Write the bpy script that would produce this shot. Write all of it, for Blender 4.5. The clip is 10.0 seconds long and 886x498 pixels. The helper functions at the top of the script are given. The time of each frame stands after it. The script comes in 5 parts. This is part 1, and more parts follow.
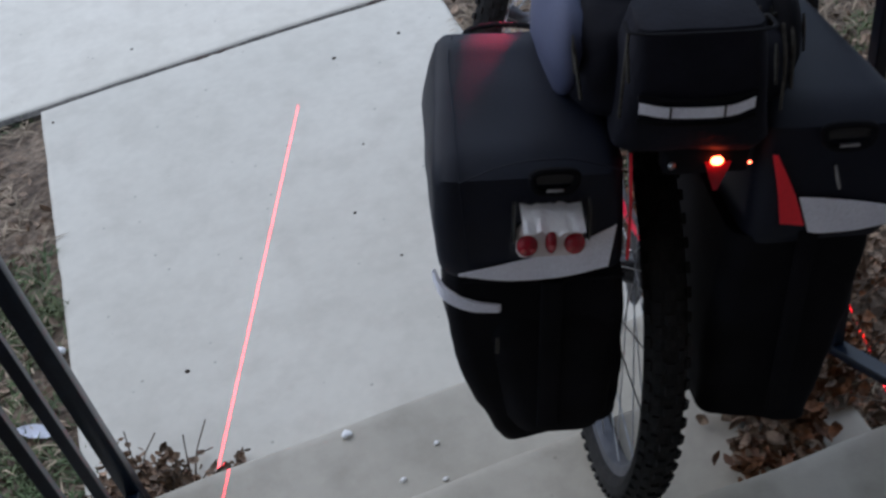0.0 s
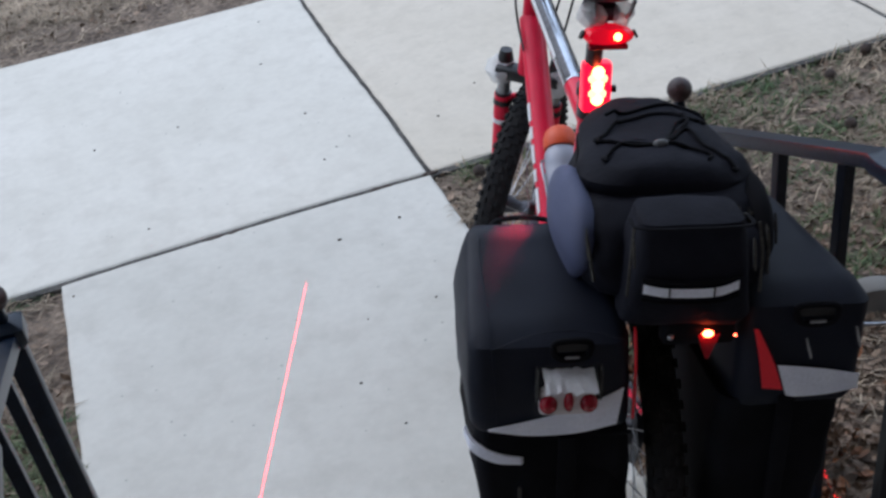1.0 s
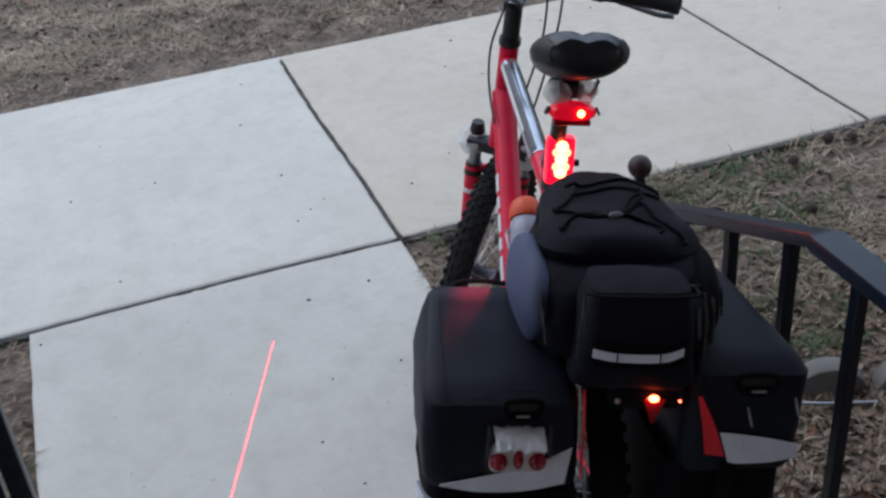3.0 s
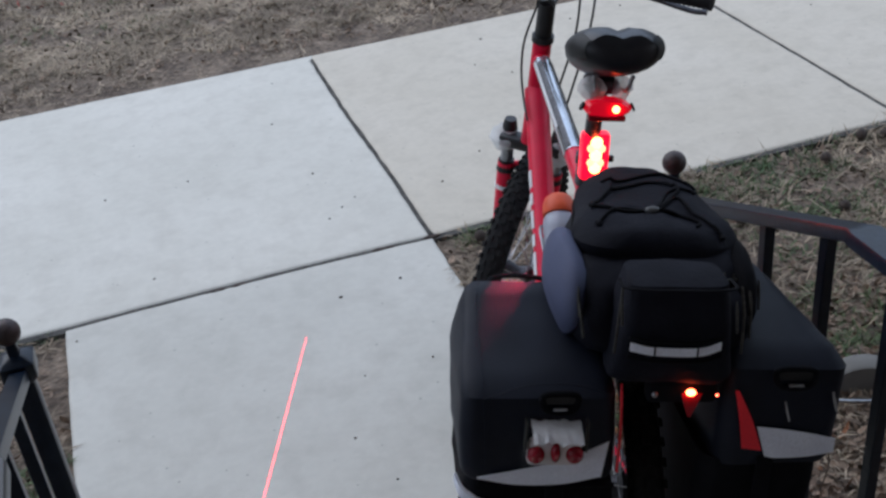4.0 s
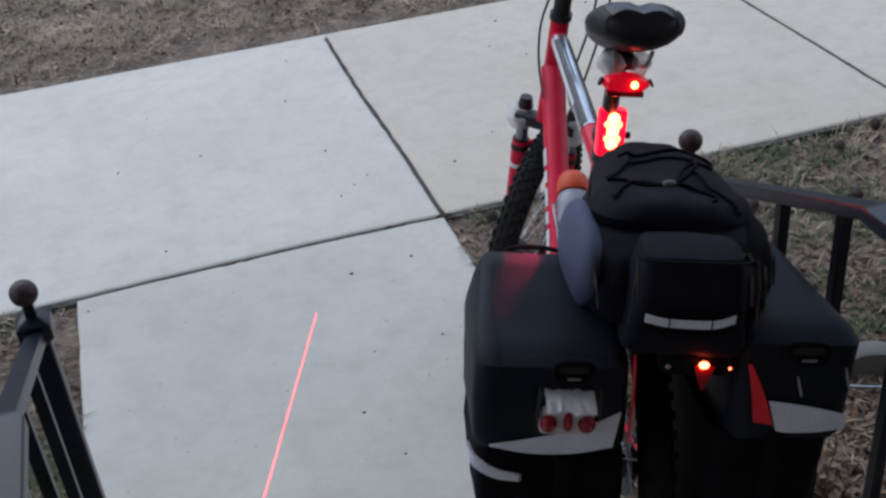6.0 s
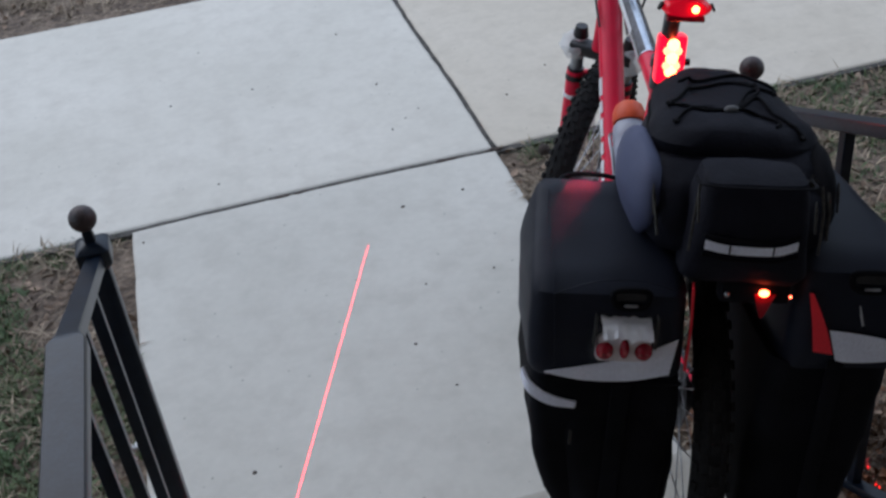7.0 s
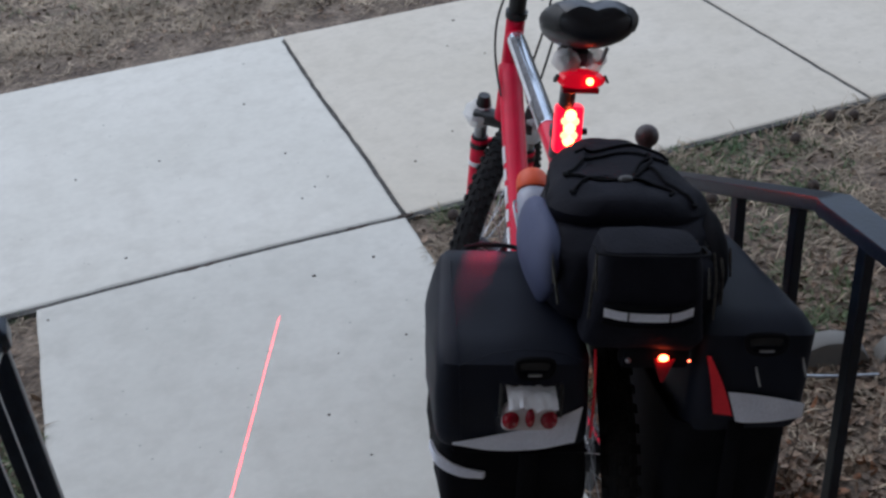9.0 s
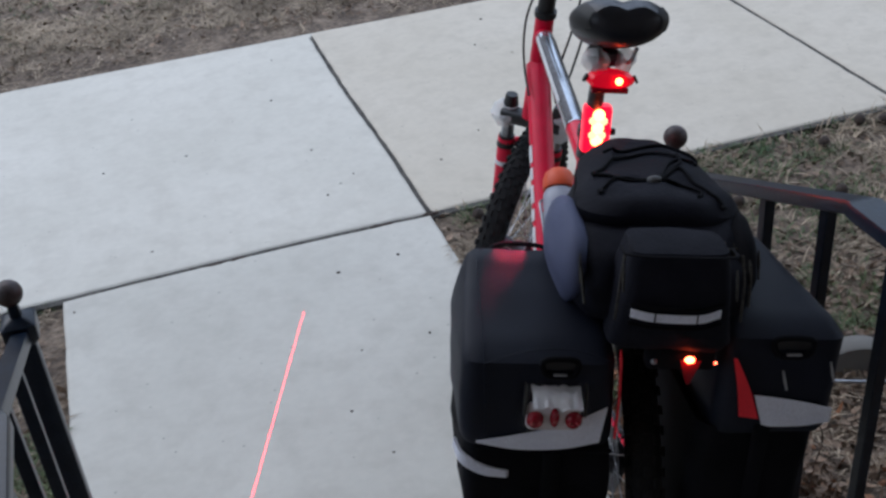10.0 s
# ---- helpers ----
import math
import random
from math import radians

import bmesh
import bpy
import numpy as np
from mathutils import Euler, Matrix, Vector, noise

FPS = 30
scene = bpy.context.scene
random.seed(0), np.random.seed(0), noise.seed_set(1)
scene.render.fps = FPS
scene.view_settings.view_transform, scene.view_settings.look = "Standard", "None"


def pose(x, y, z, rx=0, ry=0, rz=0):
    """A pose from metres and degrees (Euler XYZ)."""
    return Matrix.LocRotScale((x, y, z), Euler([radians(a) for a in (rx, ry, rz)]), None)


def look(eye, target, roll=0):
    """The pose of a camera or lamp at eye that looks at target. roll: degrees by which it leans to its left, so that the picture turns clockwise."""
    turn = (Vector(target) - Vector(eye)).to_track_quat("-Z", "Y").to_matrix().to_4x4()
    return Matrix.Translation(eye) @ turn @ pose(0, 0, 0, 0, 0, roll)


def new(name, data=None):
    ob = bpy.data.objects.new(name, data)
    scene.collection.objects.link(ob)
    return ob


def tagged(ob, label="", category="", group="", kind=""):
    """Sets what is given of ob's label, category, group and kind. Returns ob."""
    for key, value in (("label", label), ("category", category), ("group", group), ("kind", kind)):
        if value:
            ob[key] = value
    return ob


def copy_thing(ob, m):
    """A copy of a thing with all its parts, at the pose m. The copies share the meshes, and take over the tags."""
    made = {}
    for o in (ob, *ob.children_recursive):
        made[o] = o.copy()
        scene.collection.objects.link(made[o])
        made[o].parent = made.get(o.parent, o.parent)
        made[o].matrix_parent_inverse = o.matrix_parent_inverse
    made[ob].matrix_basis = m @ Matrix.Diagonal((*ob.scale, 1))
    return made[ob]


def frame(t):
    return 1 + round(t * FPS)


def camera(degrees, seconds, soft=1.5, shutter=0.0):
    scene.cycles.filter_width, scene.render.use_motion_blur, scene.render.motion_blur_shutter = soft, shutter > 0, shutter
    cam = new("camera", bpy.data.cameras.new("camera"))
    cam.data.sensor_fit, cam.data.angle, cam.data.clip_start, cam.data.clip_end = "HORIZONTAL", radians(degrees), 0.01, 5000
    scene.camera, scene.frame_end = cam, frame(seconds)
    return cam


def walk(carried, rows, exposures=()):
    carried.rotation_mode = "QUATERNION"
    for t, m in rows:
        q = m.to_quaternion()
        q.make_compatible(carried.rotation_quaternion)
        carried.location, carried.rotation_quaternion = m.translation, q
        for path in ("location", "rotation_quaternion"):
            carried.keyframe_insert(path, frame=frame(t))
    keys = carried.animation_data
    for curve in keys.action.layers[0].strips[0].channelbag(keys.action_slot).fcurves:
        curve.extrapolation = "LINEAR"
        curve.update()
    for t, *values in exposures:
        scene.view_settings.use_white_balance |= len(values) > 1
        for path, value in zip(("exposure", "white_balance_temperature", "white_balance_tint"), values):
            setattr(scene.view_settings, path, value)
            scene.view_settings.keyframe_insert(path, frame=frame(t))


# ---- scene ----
from mathutils.bvhtree import BVHTree

cam = camera(43.7, 10.0, soft=2.6, shutter=0.5)
PATH = [
    (0, (-0.660, -2.856, 1.759), (-0.404, -1.448, 0.360), -12.3),
    (0.5, (-0.686, -2.923, 1.835), (-0.382, -1.466, 0.499), -10.0),
    (1, (-0.766, -2.991, 1.895), (-0.361, -1.416, 0.732), -9.1),
    (1.5, (-0.764, -3.033, 1.9), (-0.325, -1.455, 0.751), -7.1),
    (2, (-0.759, -3.037, 1.915), (-0.261, -1.415, 0.856), -5.5),
    (2.5, (-0.763, -3.046, 1.916), (-0.263, -1.429, 0.851), -5.1),
    (4, (-0.785, -3.058, 1.918), (-0.347, -1.42, 0.857), -6.3),
    (4.5, (-0.798, -3.07, 1.907), (-0.349, -1.438, 0.84), -5.3),
    (5, (-0.8, -3.069, 1.904), (-0.36, -1.442, 0.827), -5.3),
    (6.5, (-0.81, -3.072, 1.902), (-0.421, -1.438, 0.815), -5.7),
    (7, (-0.817, -3.07, 1.885), (-0.505, -1.474, 0.721), -6.9),
    (7.5, (-0.82, -3.069, 1.879), (-0.512, -1.479, 0.706), -6.3),
    (8, (-0.781, -3.067, 1.883), (-0.305, -1.468, 0.781), -5.3),
    (8.5, (-0.789, -3.069, 1.893), (-0.267, -1.473, 0.807), -5.0),
    (9, (-0.798, -3.075, 1.902), (-0.317, -1.465, 0.816), -5.4),
    (9.5, (-0.794, -3.074, 1.899), (-0.327, -1.46, 0.816), -5.4),
    (10, (-0.803, -3.074, 1.901), (-0.362, -1.452, 0.817), -5.3),
]
walk(cam, [(t, look(eye, target, roll)) for t, eye, target, roll in PATH],
     [(0, 0.46), (1, 0.57), (2.5, 0.31), (4.0, 0.30), (5, 0.24), (7, 0.21), (8.5, 0.27), (10, 0.31)])

# ---- light ----
world = bpy.data.worlds.new("sky")
scene.world = world
world.use_nodes = True
wn, wl = world.node_tree.nodes, world.node_tree.links
sky = wn.new("ShaderNodeTexSky")
sky.sky_type = "NISHITA"
sky.sun_disc = False
sky.sun_elevation = radians(42)
sky.sun_rotation = radians(330)
sky.air_density, sky.dust_density, sky.ozone_density = 1.0, 1.0, 1.0
soft_sky = wn.new("ShaderNodeMixRGB")
soft_sky.inputs[0].default_value = 0.6
soft_sky.inputs[2].default_value = (5.2, 6.1, 7.7, 1)
wl.new(sky.outputs[0], soft_sky.inputs[1])
wl.new(soft_sky.outputs[0], wn["Background"].inputs[0])
wn["Background"].inputs[1].default_value = 0.19

sun_data = bpy.data.lights.new("sun", "SUN")
sun_data.energy, sun_data.angle, sun_data.color = 0.45, radians(60), (1.0, 0.98, 0.96)
sun = new("sun", sun_data)
sun.matrix_world = look((-3, 6, 6), (0, 0, 0))


# ---- materials ----
def rgba(c):
    return (c[0], c[1], c[2], 1.0)


def material(name, base, other=None, rough=0.6, metal=0.0, scale=30.0, fine=0.0, fine_scale=250.0, bump=0.15, bump_scale=150.0,
             dist=0.002, coat=0.0, sheen=0.0, contrast=(0.35, 0.65), emit=None, power=0.0, alpha=1.0, trans=0.0, island=0.0, spec=None):
    """Base colour varied by a broad and a fine noise in object space, with fine relief."""
    m = bpy.data.materials.new(name)
    m.use_nodes = True
    n, l = m.node_tree.nodes, m.node_tree.links
    p = n["Principled BSDF"]
    p.inputs["Roughness"].default_value, p.inputs["Metallic"].default_value = rough, metal
    p.inputs["Coat Weight"].default_value, p.inputs["Sheen Weight"].default_value = coat, sheen
    p.inputs["Alpha"].default_value, p.inputs["Transmission Weight"].default_value = alpha, trans
    if spec is not None:
        p.inputs["Specular IOR Level"].default_value = spec
    tc = n.new("ShaderNodeTexCoord")
    out = None
    if other is not None:
        t1 = n.new("ShaderNodeTexNoise")
        t1.inputs["Scale"].default_value, t1.inputs["Detail"].default_value = scale, 6
        l.new(tc.outputs["Object"], t1.inputs["Vector"])
        r1 = n.new("ShaderNodeMapRange")
        r1.inputs[1].default_value, r1.inputs[2].default_value = contrast
        l.new(t1.outputs[0], r1.inputs[0])
        mx = n.new("ShaderNodeMixRGB")
        mx.inputs[1].default_value, mx.inputs[2].default_value = rgba(base), rgba(other)
        l.new(r1.outputs[0], mx.inputs[0])
        out = mx.outputs[0]
    else:
        c = n.new("ShaderNodeRGB")
        c.outputs[0].default_value = rgba(base)
        out = c.outputs[0]
    if fine:
        t2 = n.new("ShaderNodeTexNoise")
        t2.inputs["Scale"].default_value, t2.inputs["Detail"].default_value = fine_scale, 3
        l.new(tc.outputs["Object"], t2.inputs["Vector"])
        r2 = n.new("ShaderNodeMapRange")
        r2.inputs[1].default_value, r2.inputs[2].default_value = 0.3, 0.7
        r2.inputs[3].default_value, r2.inputs[4].default_value = 1 - fine, 1 + fine
        l.new(t2.outputs[0], r2.inputs[0])
        sc = n.new("ShaderNodeVectorMath")
        sc.operation = "SCALE"
        l.new(out, sc.inputs[0])
        l.new(r2.outputs[0], sc.inputs["Scale"])
        out = sc.outputs[0]
    if island:
        g = n.new("ShaderNodeNewGeometry")
        r3 = n.new("ShaderNodeMapRange")
        r3.inputs[3].default_value, r3.inputs[4].default_value = 1 - island, 1 + island
        l.new(g.outputs["Random Per Island"], r3.inputs[0])
        s3 = n.new("ShaderNodeVectorMath")
        s3.operation = "SCALE"
        l.new(out, s3.inputs[0])
        l.new(r3.outputs[0], s3.inputs["Scale"])
        out = s3.outputs[0]
    l.new(out, p.inputs["Base Color"])
    if bump:
        t4 = n.new("ShaderNodeTexNoise")
        t4.inputs["Scale"].default_value, t4.inputs["Detail"].default_value = bump_scale, 5
        l.new(tc.outputs["Object"], t4.inputs["Vector"])
        b = n.new("ShaderNodeBump")
        b.inputs["Strength"].default_value, b.inputs["Distance"].default_value = bump, dist
        l.new(t4.outputs[0], b.inputs["Height"])
        l.new(b.outputs[0], p.inputs["Normal"])
    if emit:
        p.inputs["Emission Color"].default_value, p.inputs["Emission Strength"].default_value = rgba(emit), power
    return m


def concrete(name, base, other, stain):
    """Broom-finished concrete: broad cloudy patches, sandy grain, darker blotches and pits."""
    m = material(name, base, other, rough=0.9, scale=1.6, fine=0.032, fine_scale=34, bump=0.22, bump_scale=260, dist=0.0012, contrast=(0.3, 0.7))
    n, l = m.node_tree.nodes, m.node_tree.links
    p = n["Principled BSDF"]
    old = p.inputs["Base Color"].links[0].from_socket
    tc = n.new("ShaderNodeTexCoord")
    t = n.new("ShaderNodeTexNoise")
    t.inputs["Scale"].default_value, t.inputs["Detail"].default_value, t.inputs["Roughness"].default_value = 10.0, 8, 0.60
    l.new(tc.outputs["Object"], t.inputs["Vector"])
    r = n.new("ShaderNodeMapRange")
    r.inputs[1].default_value, r.inputs[2].default_value, r.inputs[4].default_value = 0.45, 0.72, 0.50
    l.new(t.outputs[0], r.inputs[0])
    mx = n.new("ShaderNodeMixRGB")
    mx.inputs[2].default_value = rgba(stain)
    l.new(r.outputs[0], mx.inputs[0])
    l.new(old, mx.inputs[1])
    v = n.new("ShaderNodeTexVoronoi")
    v.inputs["Scale"].default_value = 14
    l.new(tc.outputs["Object"], v.inputs["Vector"])
    r2 = n.new("ShaderNodeMapRange")
    r2.inputs[1].default_value, r2.inputs[2].default_value, r2.inputs[3].default_value, r2.inputs[4].default_value = 0.03, 0.07, 0.45, 0.0
    l.new(v.outputs["Distance"], r2.inputs[0])
    mx2 = n.new("ShaderNodeMixRGB")
    mx2.inputs[2].default_value = (0.09, 0.08, 0.07, 1)
    l.new(r2.outputs[0], mx2.inputs[0])
    l.new(mx.outputs[0], mx2.inputs[1])
    l.new(mx2.outputs[0], p.inputs["Base Color"])
    return m


CONC_PALE = concrete("pale_concrete", (0.515, 0.485, 0.420), (0.59, 0.555, 0.487), (0.435, 0.40, 0.345))
CONC_PATH = concrete("path_concrete", (0.465, 0.442, 0.388), (0.535, 0.508, 0.450), (0.38, 0.352, 0.307))
CONC_WARM = concrete("warm_concrete", (0.49, 0.435, 0.352), (0.545, 0.488, 0.405), (0.39, 0.342, 0.275))
CONC_STEP = concrete("step_concrete", (0.335, 0.312, 0.265), (0.405, 0.378, 0.325), (0.21, 0.192, 0.158))
CONC_GREY = concrete("grey_concrete", (0.13, 0.124, 0.112), (0.19, 0.18, 0.165), (0.08, 0.075, 0.066))
SOIL = material("soil", (0.097, 0.069, 0.050), (0.20, 0.15, 0.11), rough=0.95, scale=7, fine=0.5, fine_scale=45, bump=1.0, bump_scale=40, dist=0.025)
JOINT = material("packed_dirt", (0.035, 0.032, 0.029), (0.085, 0.078, 0.068), rough=0.95, scale=12, fine=0.4, fine_scale=60, bump=0.8, bump_scale=80, dist=0.01)
STRAW = material("dead_grass", (0.365, 0.285, 0.198), (0.20, 0.152, 0.104), rough=0.8, scale=3, bump=0, island=0.36)
BLEACHED = material("bleached_grass", (0.52, 0.41, 0.295), (0.34, 0.262, 0.185), rough=0.85, scale=3, bump=0, island=0.35)
GREEN = material("live_grass", (0.06, 0.10, 0.035), (0.10, 0.12, 0.05), rough=0.7, scale=4, bump=0, island=0.45)
RED_LEAF = material("reddish_leaf", (0.30, 0.075, 0.06), (0.20, 0.06, 0.05), rough=0.8, scale=40, fine=0.3, bump=0.3, island=0.5)
LEAF = material("dry_leaf", (0.24, 0.10, 0.042), (0.12, 0.055, 0.028), rough=0.75, scale=40, fine=0.3, bump=0.4, island=0.5)
PALE_LEAF = material("pale_dry_leaf", (0.25, 0.175, 0.12), (0.11, 0.073, 0.05), rough=0.8, scale=40, fine=0.3, bump=0.4, island=0.5)
TAN_LEAF = material("tan_dry_leaf", (0.34, 0.225, 0.15), (0.20, 0.13, 0.085), rough=0.8, scale=40, fine=0.3, bump=0.4, island=0.4)
TWIG = material("twig", (0.12, 0.085, 0.06), (0.07, 0.05, 0.04), rough=0.9, scale=60)
SEEDBALL = material("seed_ball", (0.03, 0.022, 0.018), (0.06, 0.04, 0.03), rough=0.9, scale=80, bump=0.6)
# black paint; the blue in its colour stands in for reflected sky
IRON = material("black_iron_sky_tint", (0.004, 0.008, 0.016), (0.008, 0.015, 0.028), rough=0.30, spec=0.3, scale=25, fine=0.25, bump=0.25, bump_scale=120, dist=0.001)
RUST = material("rusty_ball_paint", (0.055, 0.030, 0.027), (0.028, 0.020, 0.020), rough=0.5, scale=40, fine=0.3, bump=0.3)
RED = material("red_frame_paint", (0.72, 0.006, 0.045), (0.62, 0.005, 0.036), rough=0.33, scale=20, bump=0.05, spec=0.3)
ORANGE = material("orange_plastic", (0.75, 0.10, 0.03), (0.6, 0.07, 0.02), rough=0.5, scale=30)
CHROME = material("silver_sticker", (0.62, 0.65, 0.70), (0.45, 0.48, 0.53), rough=0.18, metal=0.85, scale=12, bump=0.05)
ALLOY = material("brushed_alloy", (0.42, 0.43, 0.45), (0.30, 0.31, 0.33), rough=0.35, metal=0.9, scale=60, bump=0.1)
RIM = material("dull_rim", (0.055, 0.06, 0.075), (0.085, 0.09, 0.105), rough=0.5, metal=0.4, scale=40, bump=0.1)
STEEL = material("dark_steel", (0.10, 0.10, 0.11), (0.05, 0.05, 0.055), rough=0.4, metal=0.8, scale=60, bump=0.1)
RUBBER = material("tyre_rubber", (0.009, 0.009, 0.0095), (0.018, 0.0175, 0.017), rough=0.9, spec=0.25, scale=30, fine=0.3, bump=0.4, bump_scale=200)
PLASTIC = material("black_plastic", (0.006, 0.006, 0.007), (0.011, 0.011, 0.012), rough=0.45, scale=40, bump=0.1)
CLOTH = material("black_nylon", (0.004, 0.004, 0.005), (0.0075, 0.0075, 0.010), rough=0.85, spec=0.1, scale=14, fine=0.2, fine_scale=900, bump=0.35, bump_scale=600, dist=0.0008)
NYLON = material("blue_black_nylon", (0.005, 0.0052, 0.0092), (0.010, 0.0105, 0.0165), rough=0.75, spec=0.13, scale=16, fine=0.25, fine_scale=800, bump=0.5, bump_scale=160, dist=0.002)
COATED = material("coated_black_fabric", (0.0045, 0.0065, 0.0135), (0.0085, 0.0115, 0.022), rough=0.55, spec=0.23, scale=10, fine=0.15, fine_scale=700, bump=0.3, bump_scale=500, dist=0.0008)
SLATE = material("slate_blue_fabric", (0.050, 0.060, 0.115), (0.066, 0.078, 0.145), rough=0.75, scale=12, fine=0.15, fine_scale=700, bump=0.3, bump_scale=500, dist=0.0008)
REFLECT = material("silver_reflective_tape", (0.74, 0.76, 0.85), (0.82, 0.84, 0.92), rough=0.45, scale=20, fine=0.12, fine_scale=500, bump=0.15)
REDTAPE = material("red_fabric_trim", (0.88, 0.022, 0.04), (0.80, 0.018, 0.034), rough=0.6, scale=20, fine=0.1, fine_scale=600)
ZIP = material("zip_teeth", (0.03, 0.03, 0.028), (0.09, 0.085, 0.075), rough=0.4, metal=0.7, scale=300)
VINYL = material("saddle_vinyl", (0.012, 0.013, 0.017), (0.020, 0.021, 0.027), rough=0.38, scale=30, bump=0.15, bump_scale=300, dist=0.001)
VINYL_GREY = material("grey_saddle_patch", (0.07, 0.07, 0.07), (0.10, 0.10, 0.10), rough=0.5, scale=30, bump=0.15, bump_scale=300)
FILM = material("thin_clear_film", (0.75, 0.75, 0.73), (0.85, 0.85, 0.84), rough=0.2, scale=40, bump=0.5, bump_scale=40, dist=0.003, alpha=0.012, spec=0.3)
BOTTLE = material("grey_bottle_plastic", (0.34, 0.36, 0.42), (0.42, 0.44, 0.50), rough=0.3, scale=20, bump=0.1, alpha=0.85)
WRAP = material("clear_plastic_wrap", (0.75, 0.75, 0.73), (0.85, 0.85, 0.84), rough=0.3, scale=40, bump=0.8, bump_scale=60, dist=0.004, alpha=0.45, spec=0.6)
FOIL = material("white_tape", (0.80, 0.80, 0.82), (0.88, 0.88, 0.89), rough=0.4, scale=60, bump=0.8, bump_scale=90, dist=0.004)
CLEARCASE = material("cloudy_clear_plastic", (0.60, 0.54, 0.54), (0.72, 0.66, 0.66), rough=0.25, scale=50, bump=0.3, coat=0.4)
LENS_PALE = material("unlit_diode", (0.34, 0.03, 0.04), (0.40, 0.05, 0.05), rough=0.15, scale=60, bump=0, coat=0.5)
LENS = material("red_lens", (0.32, 0.003, 0.016), (0.24, 0.003, 0.012), rough=0.25, scale=60, bump=0.2, spec=0.3)
WHITE = material("white_decal", (0.72, 0.72, 0.72), (0.65, 0.65, 0.65), rough=0.35, scale=30, bump=0)
LED_HOT = material("lit_red_led", (0.9, 0.1, 0.05), rough=0.4, bump=0, emit=(1.0, 0.10, 0.05), power=10.0)
LED_WARM = material("lit_bright_led", (0.9, 0.4, 0.1), rough=0.4, bump=0, emit=(1.0, 0.085, 0.03), power=24.0)
SADDLE_LENS = material("softly_lit_red_lens", (0.45, 0.004, 0.016), rough=0.25, bump=0, emit=(1.0, 0.004, 0.03), power=0.32)
LED_LENS = material("lit_red_lens", (0.25, 0.004, 0.008), rough=0.3, bump=0, emit=(1.0, 0.003, 0.03), power=1.5)
# dark brown of the added far backdrop
BACKDROP_BROWN = material("dark_backdrop_brown", (0.05, 0.042, 0.034), (0.11, 0.09, 0.07), rough=0.95, scale=0.8, fine=0.5, fine_scale=6, bump=1.0, bump_scale=3, dist=0.3)
# white of the added overhead slab, bounces some light onto rear faces
SHADE_SLAB = material("white_shade_slab", (0.62, 0.62, 0.60), (0.70, 0.70, 0.68), rough=0.7, scale=3, fine=0.05, bump=0.2, bump_scale=60)
STUCCO = material("house_brick_paint", (0.30, 0.25, 0.22), (0.38, 0.32, 0.28), rough=0.9, scale=4, fine=0.2, bump=0.5, bump_scale=40)


# ---- mesh helpers ----
def finish(name, bm, mat, parent=None, label="", smooth=True):
    me = bpy.data.meshes.new(name)
    bmesh.ops.recalc_face_normals(bm, faces=bm.faces[:])
    bm.to_mesh(me)
    bm.free()
    me.materials.append(mat)
    if smooth:
        me.shade_smooth()
        me.set_sharp_from_angle(angle=radians(42))
    ob = new(name, me)
    if parent is not None:
        ob.parent = parent
    if label:
        ob["label"] = label
    return ob


def part(name, bm, mat, parent, label="", smooth=True):
    return finish(name, bm, mat, parent, label, smooth)


def thing(name, label, category, matrix=Matrix(), group="", kind=""):
    ob = new(name)
    ob.empty_display_size = 0.05
    ob.matrix_world = matrix
    return tagged(ob, label, category, group, kind)


def box(x0, x1, y0, y1, z0, z1, bevel=0.0, seg=2, bm=None):
    own = bmesh.new() if bm is None else bm
    v = bmesh.ops.create_cube(own, size=1.0)["verts"]
    bmesh.ops.scale(own, vec=(x1 - x0, y1 - y0, z1 - z0), verts=v)
    bmesh.ops.translate(own, vec=((x0 + x1) / 2, (y0 + y1) / 2, (z0 + z1) / 2), verts=v)
    if bevel:
        e = list({e for q in v for e in q.link_edges})
        bmesh.ops.bevel(own, geom=e, offset=bevel, segments=seg, affect="EDGES", profile=0.5)
    return own


def loft(loops, bm=None, closed=True, caps=True):
    """Skin through loops of points; every loop has as many points as the first."""
    own = bmesh.new() if bm is None else bm
    rows = [[own.verts.new(p) for p in lp] for lp in loops]
    k = len(rows[0])
    for a, b in zip(rows, rows[1:]):
        for i in range(k if closed else k - 1):
            j = (i + 1) % k
            own.faces.new((a[i], a[j], b[j], b[i]))
    if caps and closed:
        own.faces.new(rows[0][::-1])
        own.faces.new(rows[-1])
    return own


def smooth_path(pts, steps=6):
    """Catmull-Rom through the points."""
    p = [Vector(q) for q in pts]
    p = [2 * p[0] - p[1]] + p + [2 * p[-1] - p[-2]]
    out = []
    for i in range(1, len(p) - 2):
        for s in range(steps):
            t = s / steps
            out.append(0.5 * ((2 * p[i]) + (p[i + 1] - p[i - 1]) * t + (2 * p[i - 1] - 5 * p[i] + 4 * p[i + 1] - p[i + 2]) * t * t
                              + (3 * p[i] - p[i - 1] - 3 * p[i + 1] + p[i + 2]) * t ** 3))
    out.append(p[-2])
    return out


